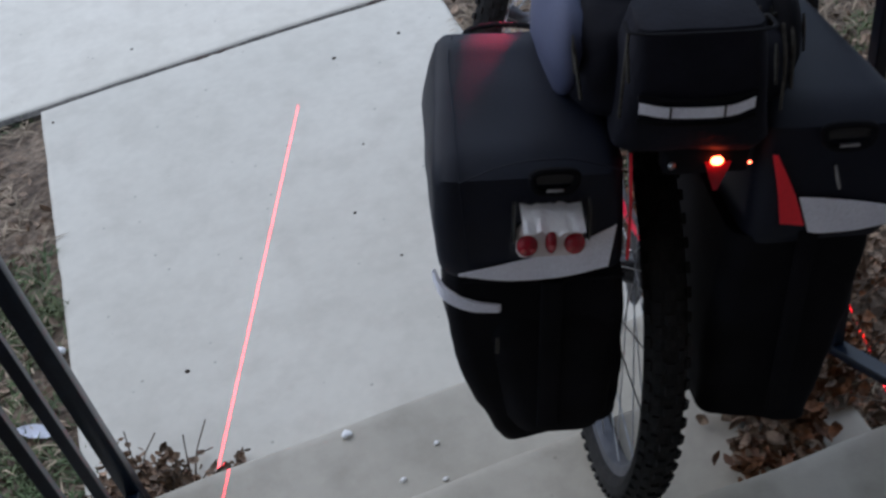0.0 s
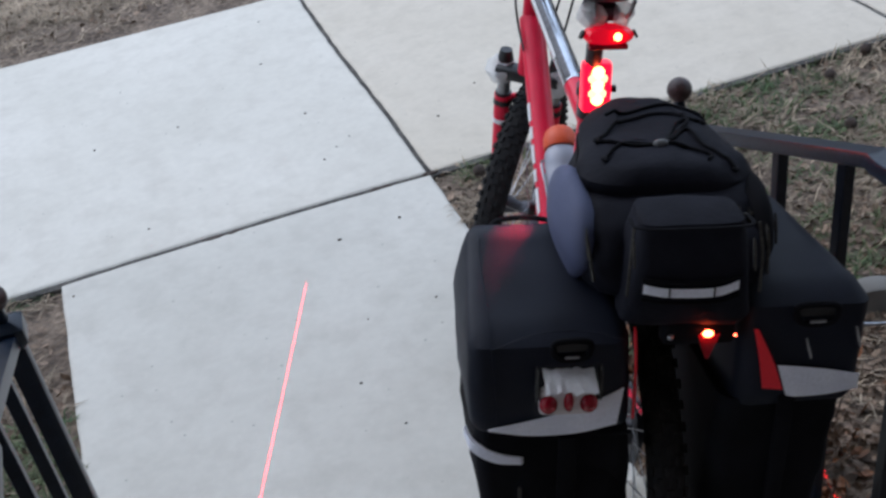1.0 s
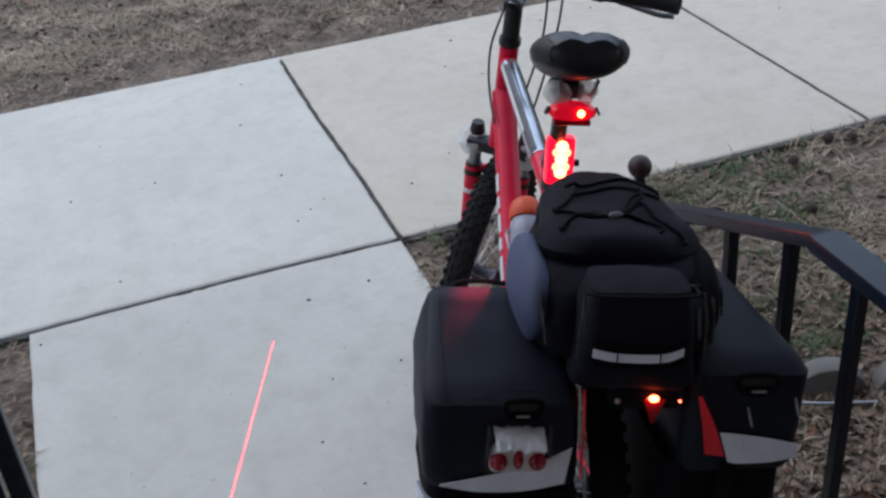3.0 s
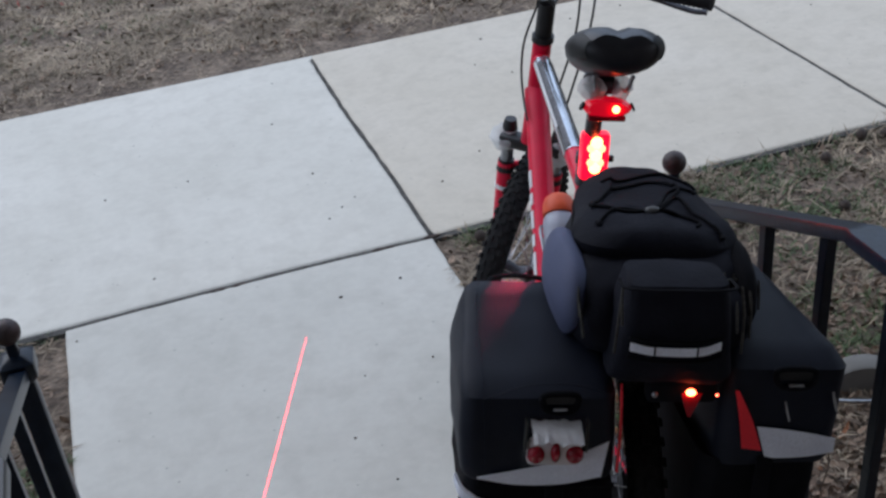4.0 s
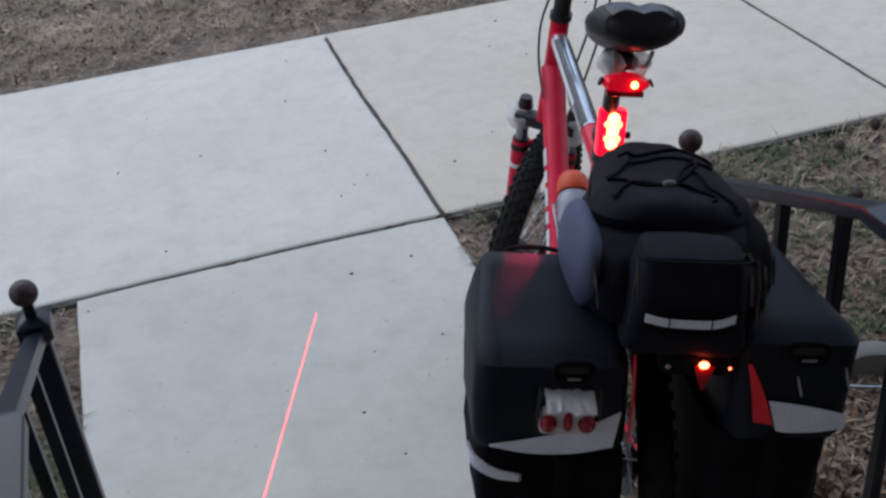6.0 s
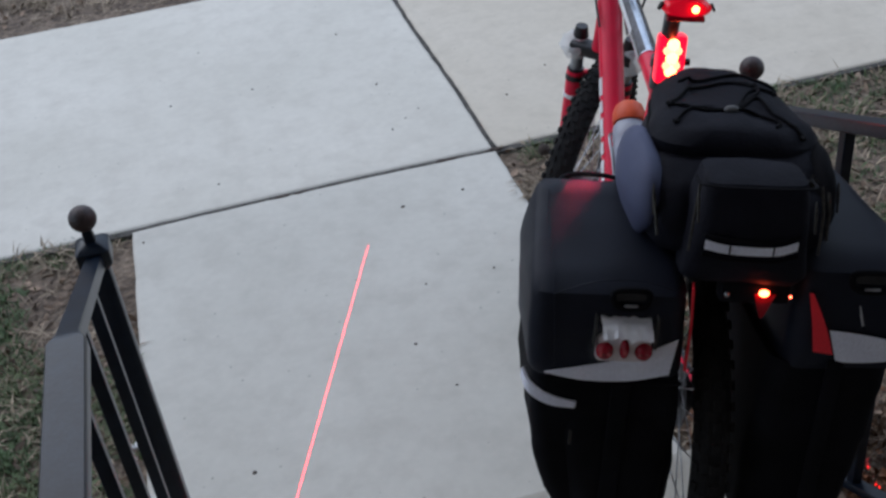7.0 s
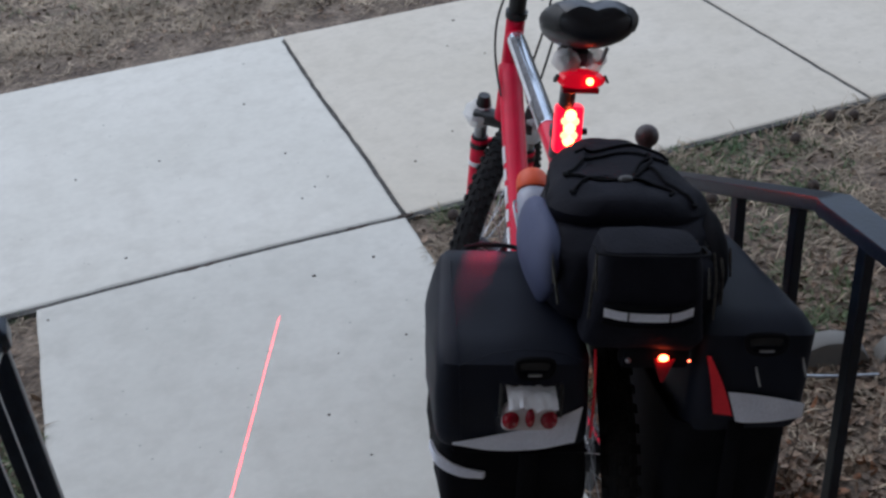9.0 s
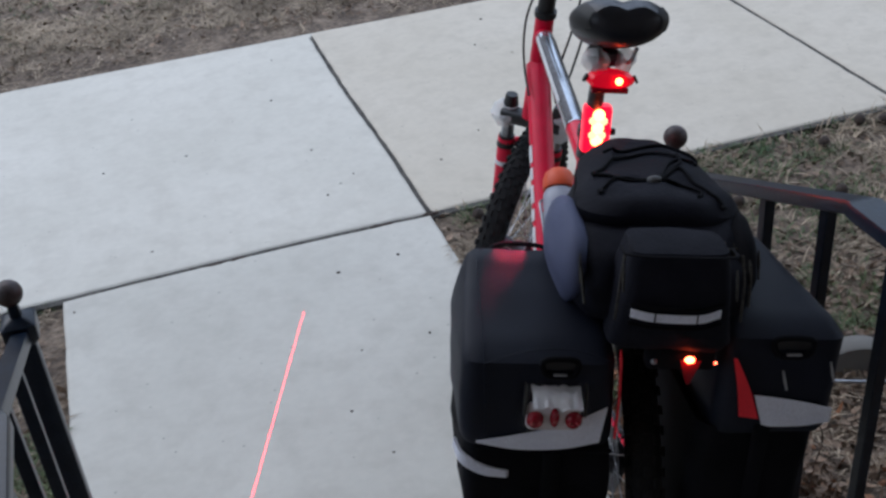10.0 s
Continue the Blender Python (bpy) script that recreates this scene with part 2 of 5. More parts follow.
def tube(pts, radius, sides=12, bm=None, flat=1.0, closed=False):
    """Round (or, with flat, oval) tube along points; radius may be a list."""
    pts = [Vector(p) for p in pts]
    loops, up = [], None
    for i, p in enumerate(pts):
        if closed:
            d = (pts[(i + 1) % len(pts)] - pts[i - 1]).normalized()
        else:
            d = (pts[min(i + 1, len(pts) - 1)] - pts[max(i - 1, 0)]).normalized()
        if up is None:
            up = d.orthogonal().normalized() if abs(d.z) > 0.9 else Vector((0, 0, 1))
        up = (up - d * up.dot(d)).normalized()
        side = d.cross(up)
        r = radius[i] if isinstance(radius, (list, tuple)) else radius
        loops.append([p + (side * math.cos(a) + up * math.sin(a) * flat) * r for a in [2 * math.pi * k / sides for k in range(sides)]])
    if closed:
        loops.append(loops[0])
        own = loft(loops, bm, caps=False)
        bmesh.ops.remove_doubles(own, verts=own.verts[:], dist=1e-6)
        return own
    return loft(loops, bm)


def ball(c, r, bm=None, squash=(1, 1, 1), seg=20):
    own = bmesh.new() if bm is None else bm
    v = bmesh.ops.create_uvsphere(own, u_segments=seg, v_segments=max(8, seg // 2), radius=r)["verts"]
    bmesh.ops.scale(own, vec=squash, verts=v)
    bmesh.ops.translate(own, vec=c, verts=v)
    return own


def rounded(x0, x1, y0, y1, z, r, n=6):
    """Rounded rectangle at height z."""
    r = min(r, (x1 - x0) / 2.01, (y1 - y0) / 2.01)
    out = []
    for cx, cy, a0 in ((x1 - r, y1 - r, 0), (x0 + r, y1 - r, 90), (x0 + r, y0 + r, 180), (x1 - r, y0 + r, 270)):
        for k in range(n + 1):
            a = radians(a0 + 90 * k / n)
            out.append(Vector((cx + r * math.cos(a), cy + r * math.sin(a), z)))
    return out


def wrinkle(bm, amp, freq, seed=0.0):
    for v in bm.verts:
        n = noise.noise(v.co * freq + Vector((seed, seed * 2, -seed)))
        m = noise.noise(v.co * freq * 2.7 + Vector((-seed, seed, seed)))
        v.co += v.normal * (amp * (n + 0.5 * m))


def ribbon(top, bottom, thick, out, bm=None):
    """Thin solid band between two lines of points, proud along out."""
    out = Vector(out).normalized() * thick
    loops = [[Vector(a), Vector(b), Vector(b) + out, Vector(a) + out] for a, b in zip(top, bottom)]
    return loft(loops, bm)


# ---- ground and pavement ----
def build_ground():
    xs = sorted(set([-4000, -600, -120, -40, -16] + [round(-8 + 0.12 * i, 3) for i in range(134)] + [12, 20, 60, 200, 900, 4000]))
    ys = sorted(set([-4000, -600, -120, -40, -14] + [round(-6 + 0.12 * i, 3) for i in range(134)] + [14, 20, 60, 200, 900, 4000]))
    bm = bmesh.new()
    grid = []
    for y in ys:
        row = []
        for x in xs:
            p = Vector((x, y, 0))
            z = -0.035 + 0.022 * noise.noise(p * 0.9) + 0.018 * noise.noise(p * 3.1) + 0.01 * noise.noise(p * 8)
            if y > 2.0:
                z += 0.02 + 0.012 * noise.noise(p * 6)
            if -0.3 < y < 2.0 or (-1.5 < x < 0.3 and y < 0.2):
                z = min(z, -0.014) * 0.5 - 0.006
            if (-6.2 < x < 8.2 and 0.1 < y < 1.68) or (-1.1 < x < -0.1 and y < 0.2) or (-1.1 < x < 0.1 and y < -1.6):
                z = -0.07
            row.append(bm.verts.new((x, y, z)))
        grid.append(row)
    for a, b in zip(grid, grid[1:]):
        for i in range(len(xs) - 1):
            bm.faces.new((a[i], a[i + 1], b[i + 1], b[i]))
    g = finish("ground", bm, SOIL)
    return tagged(g, "bare brown soil with thin dead winter grass", "ground", kind="structure")


build_ground()


def slab(x0, x1, y0, y1, mat, parent, seed, top=0.0):
    """One poured slab with worn, slightly wandering edges and a tooled round-over."""
    nx, ny = max(8, int((x1 - x0) / 0.06)), max(8, int((y1 - y0) / 0.06))

    def edge(p):
        return 0.003 * noise.noise(p * 2.2 + Vector((seed, 0, 0))) + 0.004 * noise.noise(p * 14 + Vector((seed, 5, 0)))

    loop = []
    for i in range(nx):
        loop.append((x0 + (x1 - x0) * i / nx, y0, 0, 1))
    for i in range(ny):
        loop.append((x1, y0 + (y1 - y0) * i / ny, -1, 0))
    for i in range(nx):
        loop.append((x1 - (x1 - x0) * i / nx, y1, 0, -1))
    for i in range(ny):
        loop.append((x0, y1 - (y1 - y0) * i / ny, 1, 0))
    loops = []
    for inset, z in ((0.0, top - 0.11), (0.0, top - 0.014), (0.003, top - 0.005), (0.010, top - 0.001), (0.02, top)):
        lp = []
        for x, y, ix, iy in loop:
            p = Vector((x, y, 0))
            w = edge(p) + inset
            q = Vector((x + ix * w, y + iy * w, z))
            if iy and abs(y) < 0.03 and -1.21 < x < 0.0:
                q.y += 0.011 * math.sin(math.pi * (x + 1.21) / 1.21)
            if ix and abs(x) < 0.03 and y > 0:
                q.x += -0.018 * y + 0.004 * math.sin(2.4 * math.pi * y / 1.8)
            if ix == 0 and abs(x - x0) < 1e-6:
                q.x += w
            if iy == 0 and abs(y - y0) < 1e-6 and ix < 0:
                q.y += w
            if ix == 0 and abs(x - x1) < 1e-6:
                q.x -= w
            if iy == 0 and abs(y - y1) < 1e-6 and ix > 0:
                q.y -= w
            lp.append(q)
        loops.append(lp)
    return part("slab", loft(loops), mat, parent)


GAP = 0.0062
pavement = thing("pavement", "pale concrete pavement slabs with dirt-filled joints", "pavement", kind="structure")
walk_slabs = [(-5.55, -3.70, CONC_PALE), (-3.70, -1.85, CONC_PALE), (-1.85, 0.0, CONC_PALE), (0.0, 1.85, CONC_WARM), (1.85, 3.70, CONC_WARM), (3.70, 5.55, CONC_WARM), (5.55, 7.4, CONC_PALE)]
for i, (a, b, m) in enumerate(walk_slabs):
    slab(a + GAP, b - GAP, 0.0 + GAP, 1.80, m, pavement, i * 3.1)
slab(-1.206, 0.0, -1.60, -GAP, CONC_PATH, pavement, 40.0)
# dirt packed into the joints
bm = bmesh.new()
for a, b, c, d in ((-5.5, 7.3, -GAP - 0.012, GAP + 0.020), *[(x - GAP - (0.048 if x == 0 else 0.012), x + GAP + 0.012, 0.02, 1.78) for x in (-3.7, -1.85, 0.0, 1.85, 3.7, 5.55)]):
    box(a, b, c, d, -0.1, -0.006, bm=bm)
part("joint_fill", bm, JOINT, pavement, "dark packed dirt in the joints", smooth=False)

# ---- steps and landing ----
STEP_Y = (-1.527, -1.835, -2.114)
STEP_Z = (0.09, 0.25, 0.41)
steps = thing("porch_steps", "grey weathered concrete porch steps with worn edges", "steps", kind="structure")


def tread(x0, x1, y0, y1, z0, z1, seed):
    """A cast step: rounded, chipped nose towards +y."""
    n = 40
    prof = [(y0, z0), (y1, z0), (y1, z1 - 0.02), (y1 - 0.004, z1 - 0.007), (y1 - 0.014, z1 - 0.001), (y1 - 0.03, z1), (y0, z1)]
    loops = []
    for i in range(n + 1):
        x = x0 + (x1 - x0) * i / n
        lp = []
        for k, (y, z) in enumerate(prof):
            w = 0.005 * noise.noise(Vector((x * 6, seed, k * 0.3))) if 1 < k < 6 else 0
            lp.append(Vector((x, y + w, z + w * 0.5)))
        loops.append(lp)
    return loft(loops)


part("step", tread(-1.16, 0.095, -1.90, STEP_Y[0], -0.1, STEP_Z[0], 1.0), CONC_STEP, steps)
part("step", tread(-1.16, 0.095, -2.18, STEP_Y[1], -0.1, STEP_Z[1], 2.0), CONC_STEP, steps)
part("landing", tread(-1.16, 0.095, -4.40, STEP_Y[2], -0.1, STEP_Z[2], 3.0), CONC_STEP, steps)
wall = finish("wall_house", box(-7, 7, -4.7, -4.4, -0.1, 5.6, 0.01), STUCCO)
tagged(wall, "plain brown painted house wall behind the porch landing", "wall", kind="structure")


# ---- railings ----
def railing(x, knee_y, knee_z, post_y, low_z, label):
    r = thing("railing", label, "railing", group="porch railings")
    # foot post with square collar and ball
    part("post", box(x - 0.016, x + 0.016, post_y - 0.016, post_y + 0.016, 0.0 if post_y > STEP_Y[0] else STEP_Z[0] - 0.01, low_z + 0.02, 0.002), IRON, r)
    cap = bmesh.new()
    loft([rounded(x - w, x + w, post_y - w, post_y + w, z, 0.004, 2) for w, z in
          ((0.017, low_z - 0.01), (0.026, low_z + 0.004), (0.026, low_z + 0.03), (0.020, low_z + 0.036), (0.009, low_z + 0.04), (0.008, low_z + 0.063))], cap)
    part("collar", cap, IRON, r)
    part("ball_finial", ball((x, post_y, low_z + 0.081), 0.0215, seg=28), RUST, r, "brown rusty ball")

    def handrail(path, wide, h):
        """Moulded cap rail: flat top with rounded shoulders and a lip below."""
        loops = []
        for (y, z), w in zip(path, wide):
            sec = [(-w * 0.85, -h), (-w, -h * 0.9), (-w, -h * 0.08), (-w * 0.9, h * 0.10), (w * 0.9, h * 0.10), (w, -h * 0.08), (w, -h * 0.9), (w * 0.85, -h)]
            loops.append([Vector((x + a, y, z + b)) for a, b in sec])
        return loft(loops)

    part("top_rail", handrail([(post_y + 0.005, low_z + 0.01), (knee_y + 0.012, knee_z - 0.006), (knee_y - 0.012, knee_z), (-3.35, knee_z)], (0.0135, 0.0155, 0.025, 0.0265), 0.021), IRON, r)
    part("bottom_rail", handrail([(post_y, STEP_Z[0] + 0.045), (STEP_Y[2] + 0.02, STEP_Z[2] + 0.045), (STEP_Y[2] - 0.02, STEP_Z[2] + 0.055), (-3.35, STEP_Z[2] + 0.055)], (0.013, 0.013, 0.013, 0.013), 0.016), IRON, r)
    bal = None
    y = post_y - 0.150
    while y > -3.3:
        f = (y - post_y) / (knee_y - post_y)
        zt = min(knee_z, low_z + (knee_z - low_z) * f) - 0.015
        g = (y - post_y) / (STEP_Y[2] - post_y)
        zb = min(STEP_Z[2] + 0.045, STEP_Z[0] + 0.045 + (STEP_Z[2] - STEP_Z[0]) * g) - 0.005
        part("baluster", box(x - 0.0092, x + 0.0092, y - 0.0092, y + 0.0092, zb, zt, 0.0015, 1), IRON, r)
        y -= 0.1485
    part("end_post", box(x - 0.016, x + 0.016, -3.366, -3.334, STEP_Z[2] - 0.01, knee_z - 0.01, 0.002), IRON, r)
    return r


railing(0.075, -2.008, 1.106, -1.497, 0.882, "black iron porch railing with rusty ball finial, bicycle leaning on it")
railing(-1.075, -1.925, 1.055, -1.54, 0.904, "black iron porch railing with rusty ball finial beside the steps")

# ---- bicycle ----
BIKE = Matrix.Translation((-0.239, -1.830, 0.588)) @ Matrix.Rotation(radians(75.2), 4, "Z") @ Matrix.Rotation(radians(8.2), 4, "X") @ Matrix.Rotation(radians(10.3), 4, "Y")
bike = thing("bicycle", "red mountain bicycle with silver top tube leaning on the porch railing", "bicycle", BIKE)
HEAD_T, HEAD_B = Vector((0.862, 0, 0.575)), Vector((0.9360, 0, 0.330))
AXIS = (HEAD_B - HEAD_T).normalized()
BB, SEAT_T = Vector((0.43, 0, -0.04)), Vector((0.285, 0, 0.46))
STEER = Matrix.Translation(HEAD_T) @ Matrix.Rotation(radians(25), 4, AXIS) @ Matrix.Translation(-HEAD_T)


def steered(bm):
    bmesh.ops.transform(bm, matrix=STEER, verts=bm.verts[:])
    return bm


part("head_tube", tube([HEAD_T, HEAD_B], 0.021, 20), RED, bike)
part("down_tube", tube([HEAD_T.lerp(HEAD_B, 0.47), BB], [0.027, 0.025], 20), RED, bike)
TT0, TT1 = HEAD_T.lerp(HEAD_B, 0.15), SEAT_T + Vector((0.012, 0, -0.03))
part("top_tube", tube([TT0, TT1], 0.0185, 20), RED, bike)
tt = part("top_tube_sleeve", tube([TT0.lerp(TT1, 0.06), TT0.lerp(TT1, 0.8)], 0.0198, 20), CHROME, bike, "mirror-like silver sticker on the top tube")
tt_dir = (TT1 - TT0).normalized()
tt_up = Vector((0, 1, 0)).cross(tt_dir).normalized()
tt_up = tt_up if tt_up.z > 0 else -tt_up


def tube_stripe(name, a, b, deg0, deg1, mat, label):
    """Thin sticker wrapped on part of the top tube, from angle deg0 to deg1 off its crown."""
    rows = []
    for f in (a, (a + b) / 2, b):
        c = TT0.lerp(TT1, f)
        ang = [radians(deg0 + (deg1 - deg0) * k / 6) for k in range(7)]
        rows.append([c + (tt_up * math.cos(t) + Vector((0, 1, 0)) * math.sin(t)) * r for r, seq in ((0.0204, ang), (0.0192, ang[::-1])) for t in seq])
    return part(name, loft(rows), mat, tt, label)


tube_stripe("dark_stripe", 0.10, 0.79, 22, 58, STEEL, "dark grey stripe")
tube_stripe("white_stripe", 0.07, 0.62, 60, 84, WHITE, "white edge of the sticker")
tube_stripe("dark_stripe", 0.10, 0.79, -66, -34, PLASTIC, "black stripe")
part("seat_tube", tube([SEAT_T, BB], 0.0175, 18), RED, bike)
part("seat_clamp", tube([SEAT_T + Vector((0.003, 0, -0.02)), SEAT_T + Vector((-0.005, 0, 0.012))], 0.022, 18), STEEL, bike)
part("bottom_bracket", tube([(0.43, 0.036, -0.04), (0.43, -0.036, -0.04)], 0.022, 16), RED, bike)
for s in (1, -1):
    part("seat_stay", tube(smooth_path([SEAT_T + Vector((-0.01, 0.015 * s, -0.05)), (0.16, 0.052 * s, 0.24), (0.0, 0.066 * s, 0.0)]), 0.0085, 10), RED, bike)
    part("chain_stay", tube(smooth_path([BB + Vector((0, 0.02 * s, 0)), (0.25, 0.055 * s, -0.02), (0.0, 0.066 * s, 0.0)]), 0.0095, 10), RED, bike)
# white lettering bars on the down tube flank
DT0, DT1 = HEAD_T.lerp(HEAD_B, 0.47), BB
dt_dir = (DT1 - DT0).normalized()
for k, (a, b) in enumerate(((0.30, 0.36), (0.38, 0.42), (0.44, 0.50), (0.52, 0.56), (0.58, 0.66))):
    p0, p1 = DT0.lerp(DT1, a), DT0.lerp(DT1, b)
    up = dt_dir.cross(Vector((0, 1, 0))).normalized()
    loops = []
    for p in (p0, p1):
        loops.append([p + (Vector((0, 1, 0)) * math.cos(t) + up * math.sin(t)) * 0.0275 for t in [radians(-28 + 14 * q) for q in range(5)]] +
                     [p + (Vector((0, 1, 0)) * math.cos(t) + up * math.sin(t)) * 0.0255 for t in [radians(28 - 14 * q) for q in range(5)]])
    part("lettering_bar", loft(loops), WHITE, bike)


def wheel(centre, turn, name, fat=1.0):
    """Rim with tyre, knobs, hub and spokes, in the plane y = 0 about the centre."""
    c = Vector(centre)

    def ring(r, a, y=0.0):
        return Vector((c.x + r * math.cos(a), c.y + y, c.z + r * math.sin(a)))

    n = 72
    bm = bmesh.new()
    sec = [(0.281, -0.012), (0.287, -0.0135), (0.297, -0.0145), (0.297, -0.011), (0.291, 0.0), (0.297, 0.011), (0.297, 0.0145), (0.287, 0.0135), (0.281, 0.012), (0.277, 0.0)]
    loft([[ring(r, 2 * math.pi * i / n, y) for r, y in sec] for i in range(n)] + [[ring(r, 0, y) for r, y in sec]], bm, caps=False)
    bmesh.ops.remove_doubles(bm, verts=bm.verts[:], dist=1e-6)
    bmesh.ops.transform(bm, matrix=turn, verts=bm.verts[:])
    rim = part(name, bm, RIM, bike)
    bm = bmesh.new()
    tsec = [(0.313 + 0.024 * math.cos(a), 0.0255 * fat * math.sin(a)) for a in [2 * math.pi * k / 14 for k in range(14)]]
    loft([[ring(r, 2 * math.pi * i / n, y) for r, y in tsec] for i in range(n)] + [[ring(r, 0, y) for r, y in tsec]], bm, caps=False)
    bmesh.ops.remove_doubles(bm, verts=bm.verts[:], dist=1e-6)
    for i in range(n):
        for y, da, sz, r in ((0.0, 0.0, 0.008, 0.337), (0.0125, 0.5, 0.006, 0.333), (-0.0125, 0.5, 0.006, 0.333), (0.0225, 0.0, 0.006, 0.325), (-0.0225, 0.0, 0.006, 0.325)):
            a = 2 * math.pi * (i + da) / n
            v = bmesh.ops.create_cube(bm, size=1.0)["verts"]
            bmesh.ops.scale(bm, vec=(0.008, sz * 1.3 * fat, 0.0125), verts=v)
            y = y * fat
            m = Matrix.Translation(ring(r, a, y)) @ Matrix.Rotation(-a, 4, "Y") @ Matrix.Rotation(y * 28, 4, "Z")
            bmesh.ops.transform(bm, matrix=m, verts=v)
    bmesh.ops.transform(bm, matrix=turn, verts=bm.verts[:])
    part("tyre", bm, RUBBER, rim, "black knobbly tyre", smooth=False)
    bm = tube([c + Vector((0, -0.045, 0)), c + Vector((0, -0.03, 0)), c + Vector((0, 0, 0)), c + Vector((0, 0.03, 0)), c + Vector((0, 0.045, 0))], [0.012, 0.024, 0.014, 0.024, 0.012], 16)
    bmesh.ops.transform(bm, matrix=turn, verts=bm.verts[:])
    part("hub", bm, STEEL, rim)
    for i in range(32):
        a = 2 * math.pi * i / 32
        s = 1 if i % 2 else -1
        b = a + (0.75 if (i // 2) % 2 else -0.75)
        bm = tube([ring(0.023, b, 0.03 * s), ring(0.28, a, 0.004 * s)], 0.0011, 5)
        bmesh.ops.transform(bm, matrix=turn, verts=bm.verts[:])
        part("spoke", bm, ALLOY, rim)
    return rim


FRONT = Vector((1.088, 0, -0.060))
wheel((0, 0, 0), Matrix(), "rear_wheel")
wheel(FRONT, STEER, "front_wheel", 1.22)
# suspension fork
CROWN = HEAD_B + AXIS * 0.012
crown = bmesh.new()
box(-0.02, 0.02, -0.076, 0.076, -0.016, 0.016, 0.008, 2, crown)
crown_m = Matrix.Translation(CROWN + Vector((0.012, 0, 0))) @ Matrix.Rotation(radians(-17), 4, "Y")
bmesh.ops.transform(crown, matrix=crown_m, verts=crown.verts[:])
part("fork_crown", steered(crown), PLASTIC, bike)
for s in (1, -1):
    top = CROWN + Vector((0.02, 0.060 * s, 0.03))
    mid = top + AXIS * 0.19
    end = FRONT + Vector((0.0, 0.060 * s, 0))
    leg = part("fork_leg", steered(tube([top + AXIS * 0.10, end], [0.021, 0.017], 16)), RED, bike)
    part("stanchion", steered(tube([top + AXIS * 0.0, top + AXIS * 0.11], 0.015, 16)), ALLOY, leg, "bare metal stanchion")
    part("top_cap", steered(tube([top - AXIS * 0.018, top + AXIS * 0.008], [0.014, 0.019], 14)), PLASTIC, leg)
    part("leg_band", steered(tube([top + AXIS * 0.165, top + AXIS * 0.175], 0.0222, 16)), WHITE, leg)
    part("dust_seal", steered(tube([top + AXIS * 0.095, top + AXIS * 0.125], [0.019, 0.0225], 14)), PLASTIC, leg)
arch = steered(tube(smooth_path([CROWN + AXIS * 0.12 + Vector((0.05, 0.066, 0)), CROWN + AXIS * 0.085 + Vector((0.055, 0.045, 0)), CROWN + AXIS * 0.08 + Vector((0.06, 0, 0)), CROWN + AXIS * 0.085 + Vector((0.055, -0.045, 0)), CROWN + AXIS * 0.12 + Vector((0.05, -0.066, 0))]), 0.011, 10))
part("fork_arch", arch, RED, bike)
# stem, bar, grips and levers
part("headset", tube([HEAD_T - AXIS * 0.004, HEAD_T - AXIS * 0.018], 0.0245, 18), PLASTIC, bike)
STEM_T = HEAD_T - AXIS * 0.095
part("stem_post", tube([HEAD_T - AXIS * 0.01, STEM_T], 0.019, 18), PLASTIC, bike)
BAR = STEM_T + Vector((0.05, 0, 0.035))
part("stem", steered(tube([STEM_T + Vector((-0.012, 0, -0.004)), BAR], [0.021, 0.018], 16)), PLASTIC, bike)
part("stem_cap", steered(tube([STEM_T - AXIS * 0.012, STEM_T - AXIS * 0.022], [0.02, 0.014], 16)), ALLOY, bike)
part("handlebar", steered(tube(smooth_path([BAR + Vector((-0.035, 0.33, 0.035)), BAR + Vector((-0.01, 0.16, 0.03)), BAR + Vector((0, 0.06, 0)), BAR + Vector((0, -0.06, 0)), BAR + Vector((-0.01, -0.16, 0.03)), BAR + Vector((-0.035, -0.33, 0.035))]), 0.0125, 12)), STEEL, bike)
for s in (1, -1):
    g0, g1 = BAR + Vector((-0.018, 0.205 * s, 0.032)), BAR + Vector((-0.036, 0.338 * s, 0.036))
    k = 26
    part("grip", steered(tube([g0.lerp(g1, q / k) for q in range(k + 1)], [0.017 + (0.0016 if q % 2 else 0) for q in range(k)] + [0.019], 14)), RUBBER, bike)
    part("shifter", steered(tube([g0.lerp(g1, -0.22), g0.lerp(g1, -0.02)], [0.024, 0.021], 14)), PLASTIC, bike)
    part("lever_mount", steered(box(BAR.x - 0.02, BAR.x + 0.05, BAR.y + s * 0.165 - 0.016, BAR.y + s * 0.165 + 0.016, BAR.z + 0.005, BAR.z + 0.032, 0.006)), PLASTIC, bike)
    part("brake_lever", steered(tube(smooth_path([BAR + Vector((0.035, 0.165 * s, 0.015)), BAR + Vector((0.05, 0.22 * s, 0.005)), BAR + Vector((0.035, 0.29 * s, 0.0)), BAR + Vector((0.03, 0.325 * s, 0.004))]), [0.007] * 6 + [0.006] * 12 + [0.007], 8)), STEEL, bike)
for pts in (
    [(0.885, 0.01, 0.66), (0.885, 0.035, 0.58), (0.88, 0.040, 0.52), (0.875, 0.034, 0.46), (0.82, 0.028, 0.41)],
    [(0.88, -0.08, 0.72), (0.85, -0.07, 0.60), (0.84, -0.04, 0.48), (0.86, -0.032, 0.43), (0.80, -0.03, 0.40)],
    [(0.86, -0.11, 0.72), (0.80, -0.09, 0.62), (0.77, -0.05, 0.47), (0.70, -0.024, 0.45), (0.55, -0.022, 0.46)],
):
    part("cable", tube(smooth_path(pts), 0.0026, 6), PLASTIC, bike)
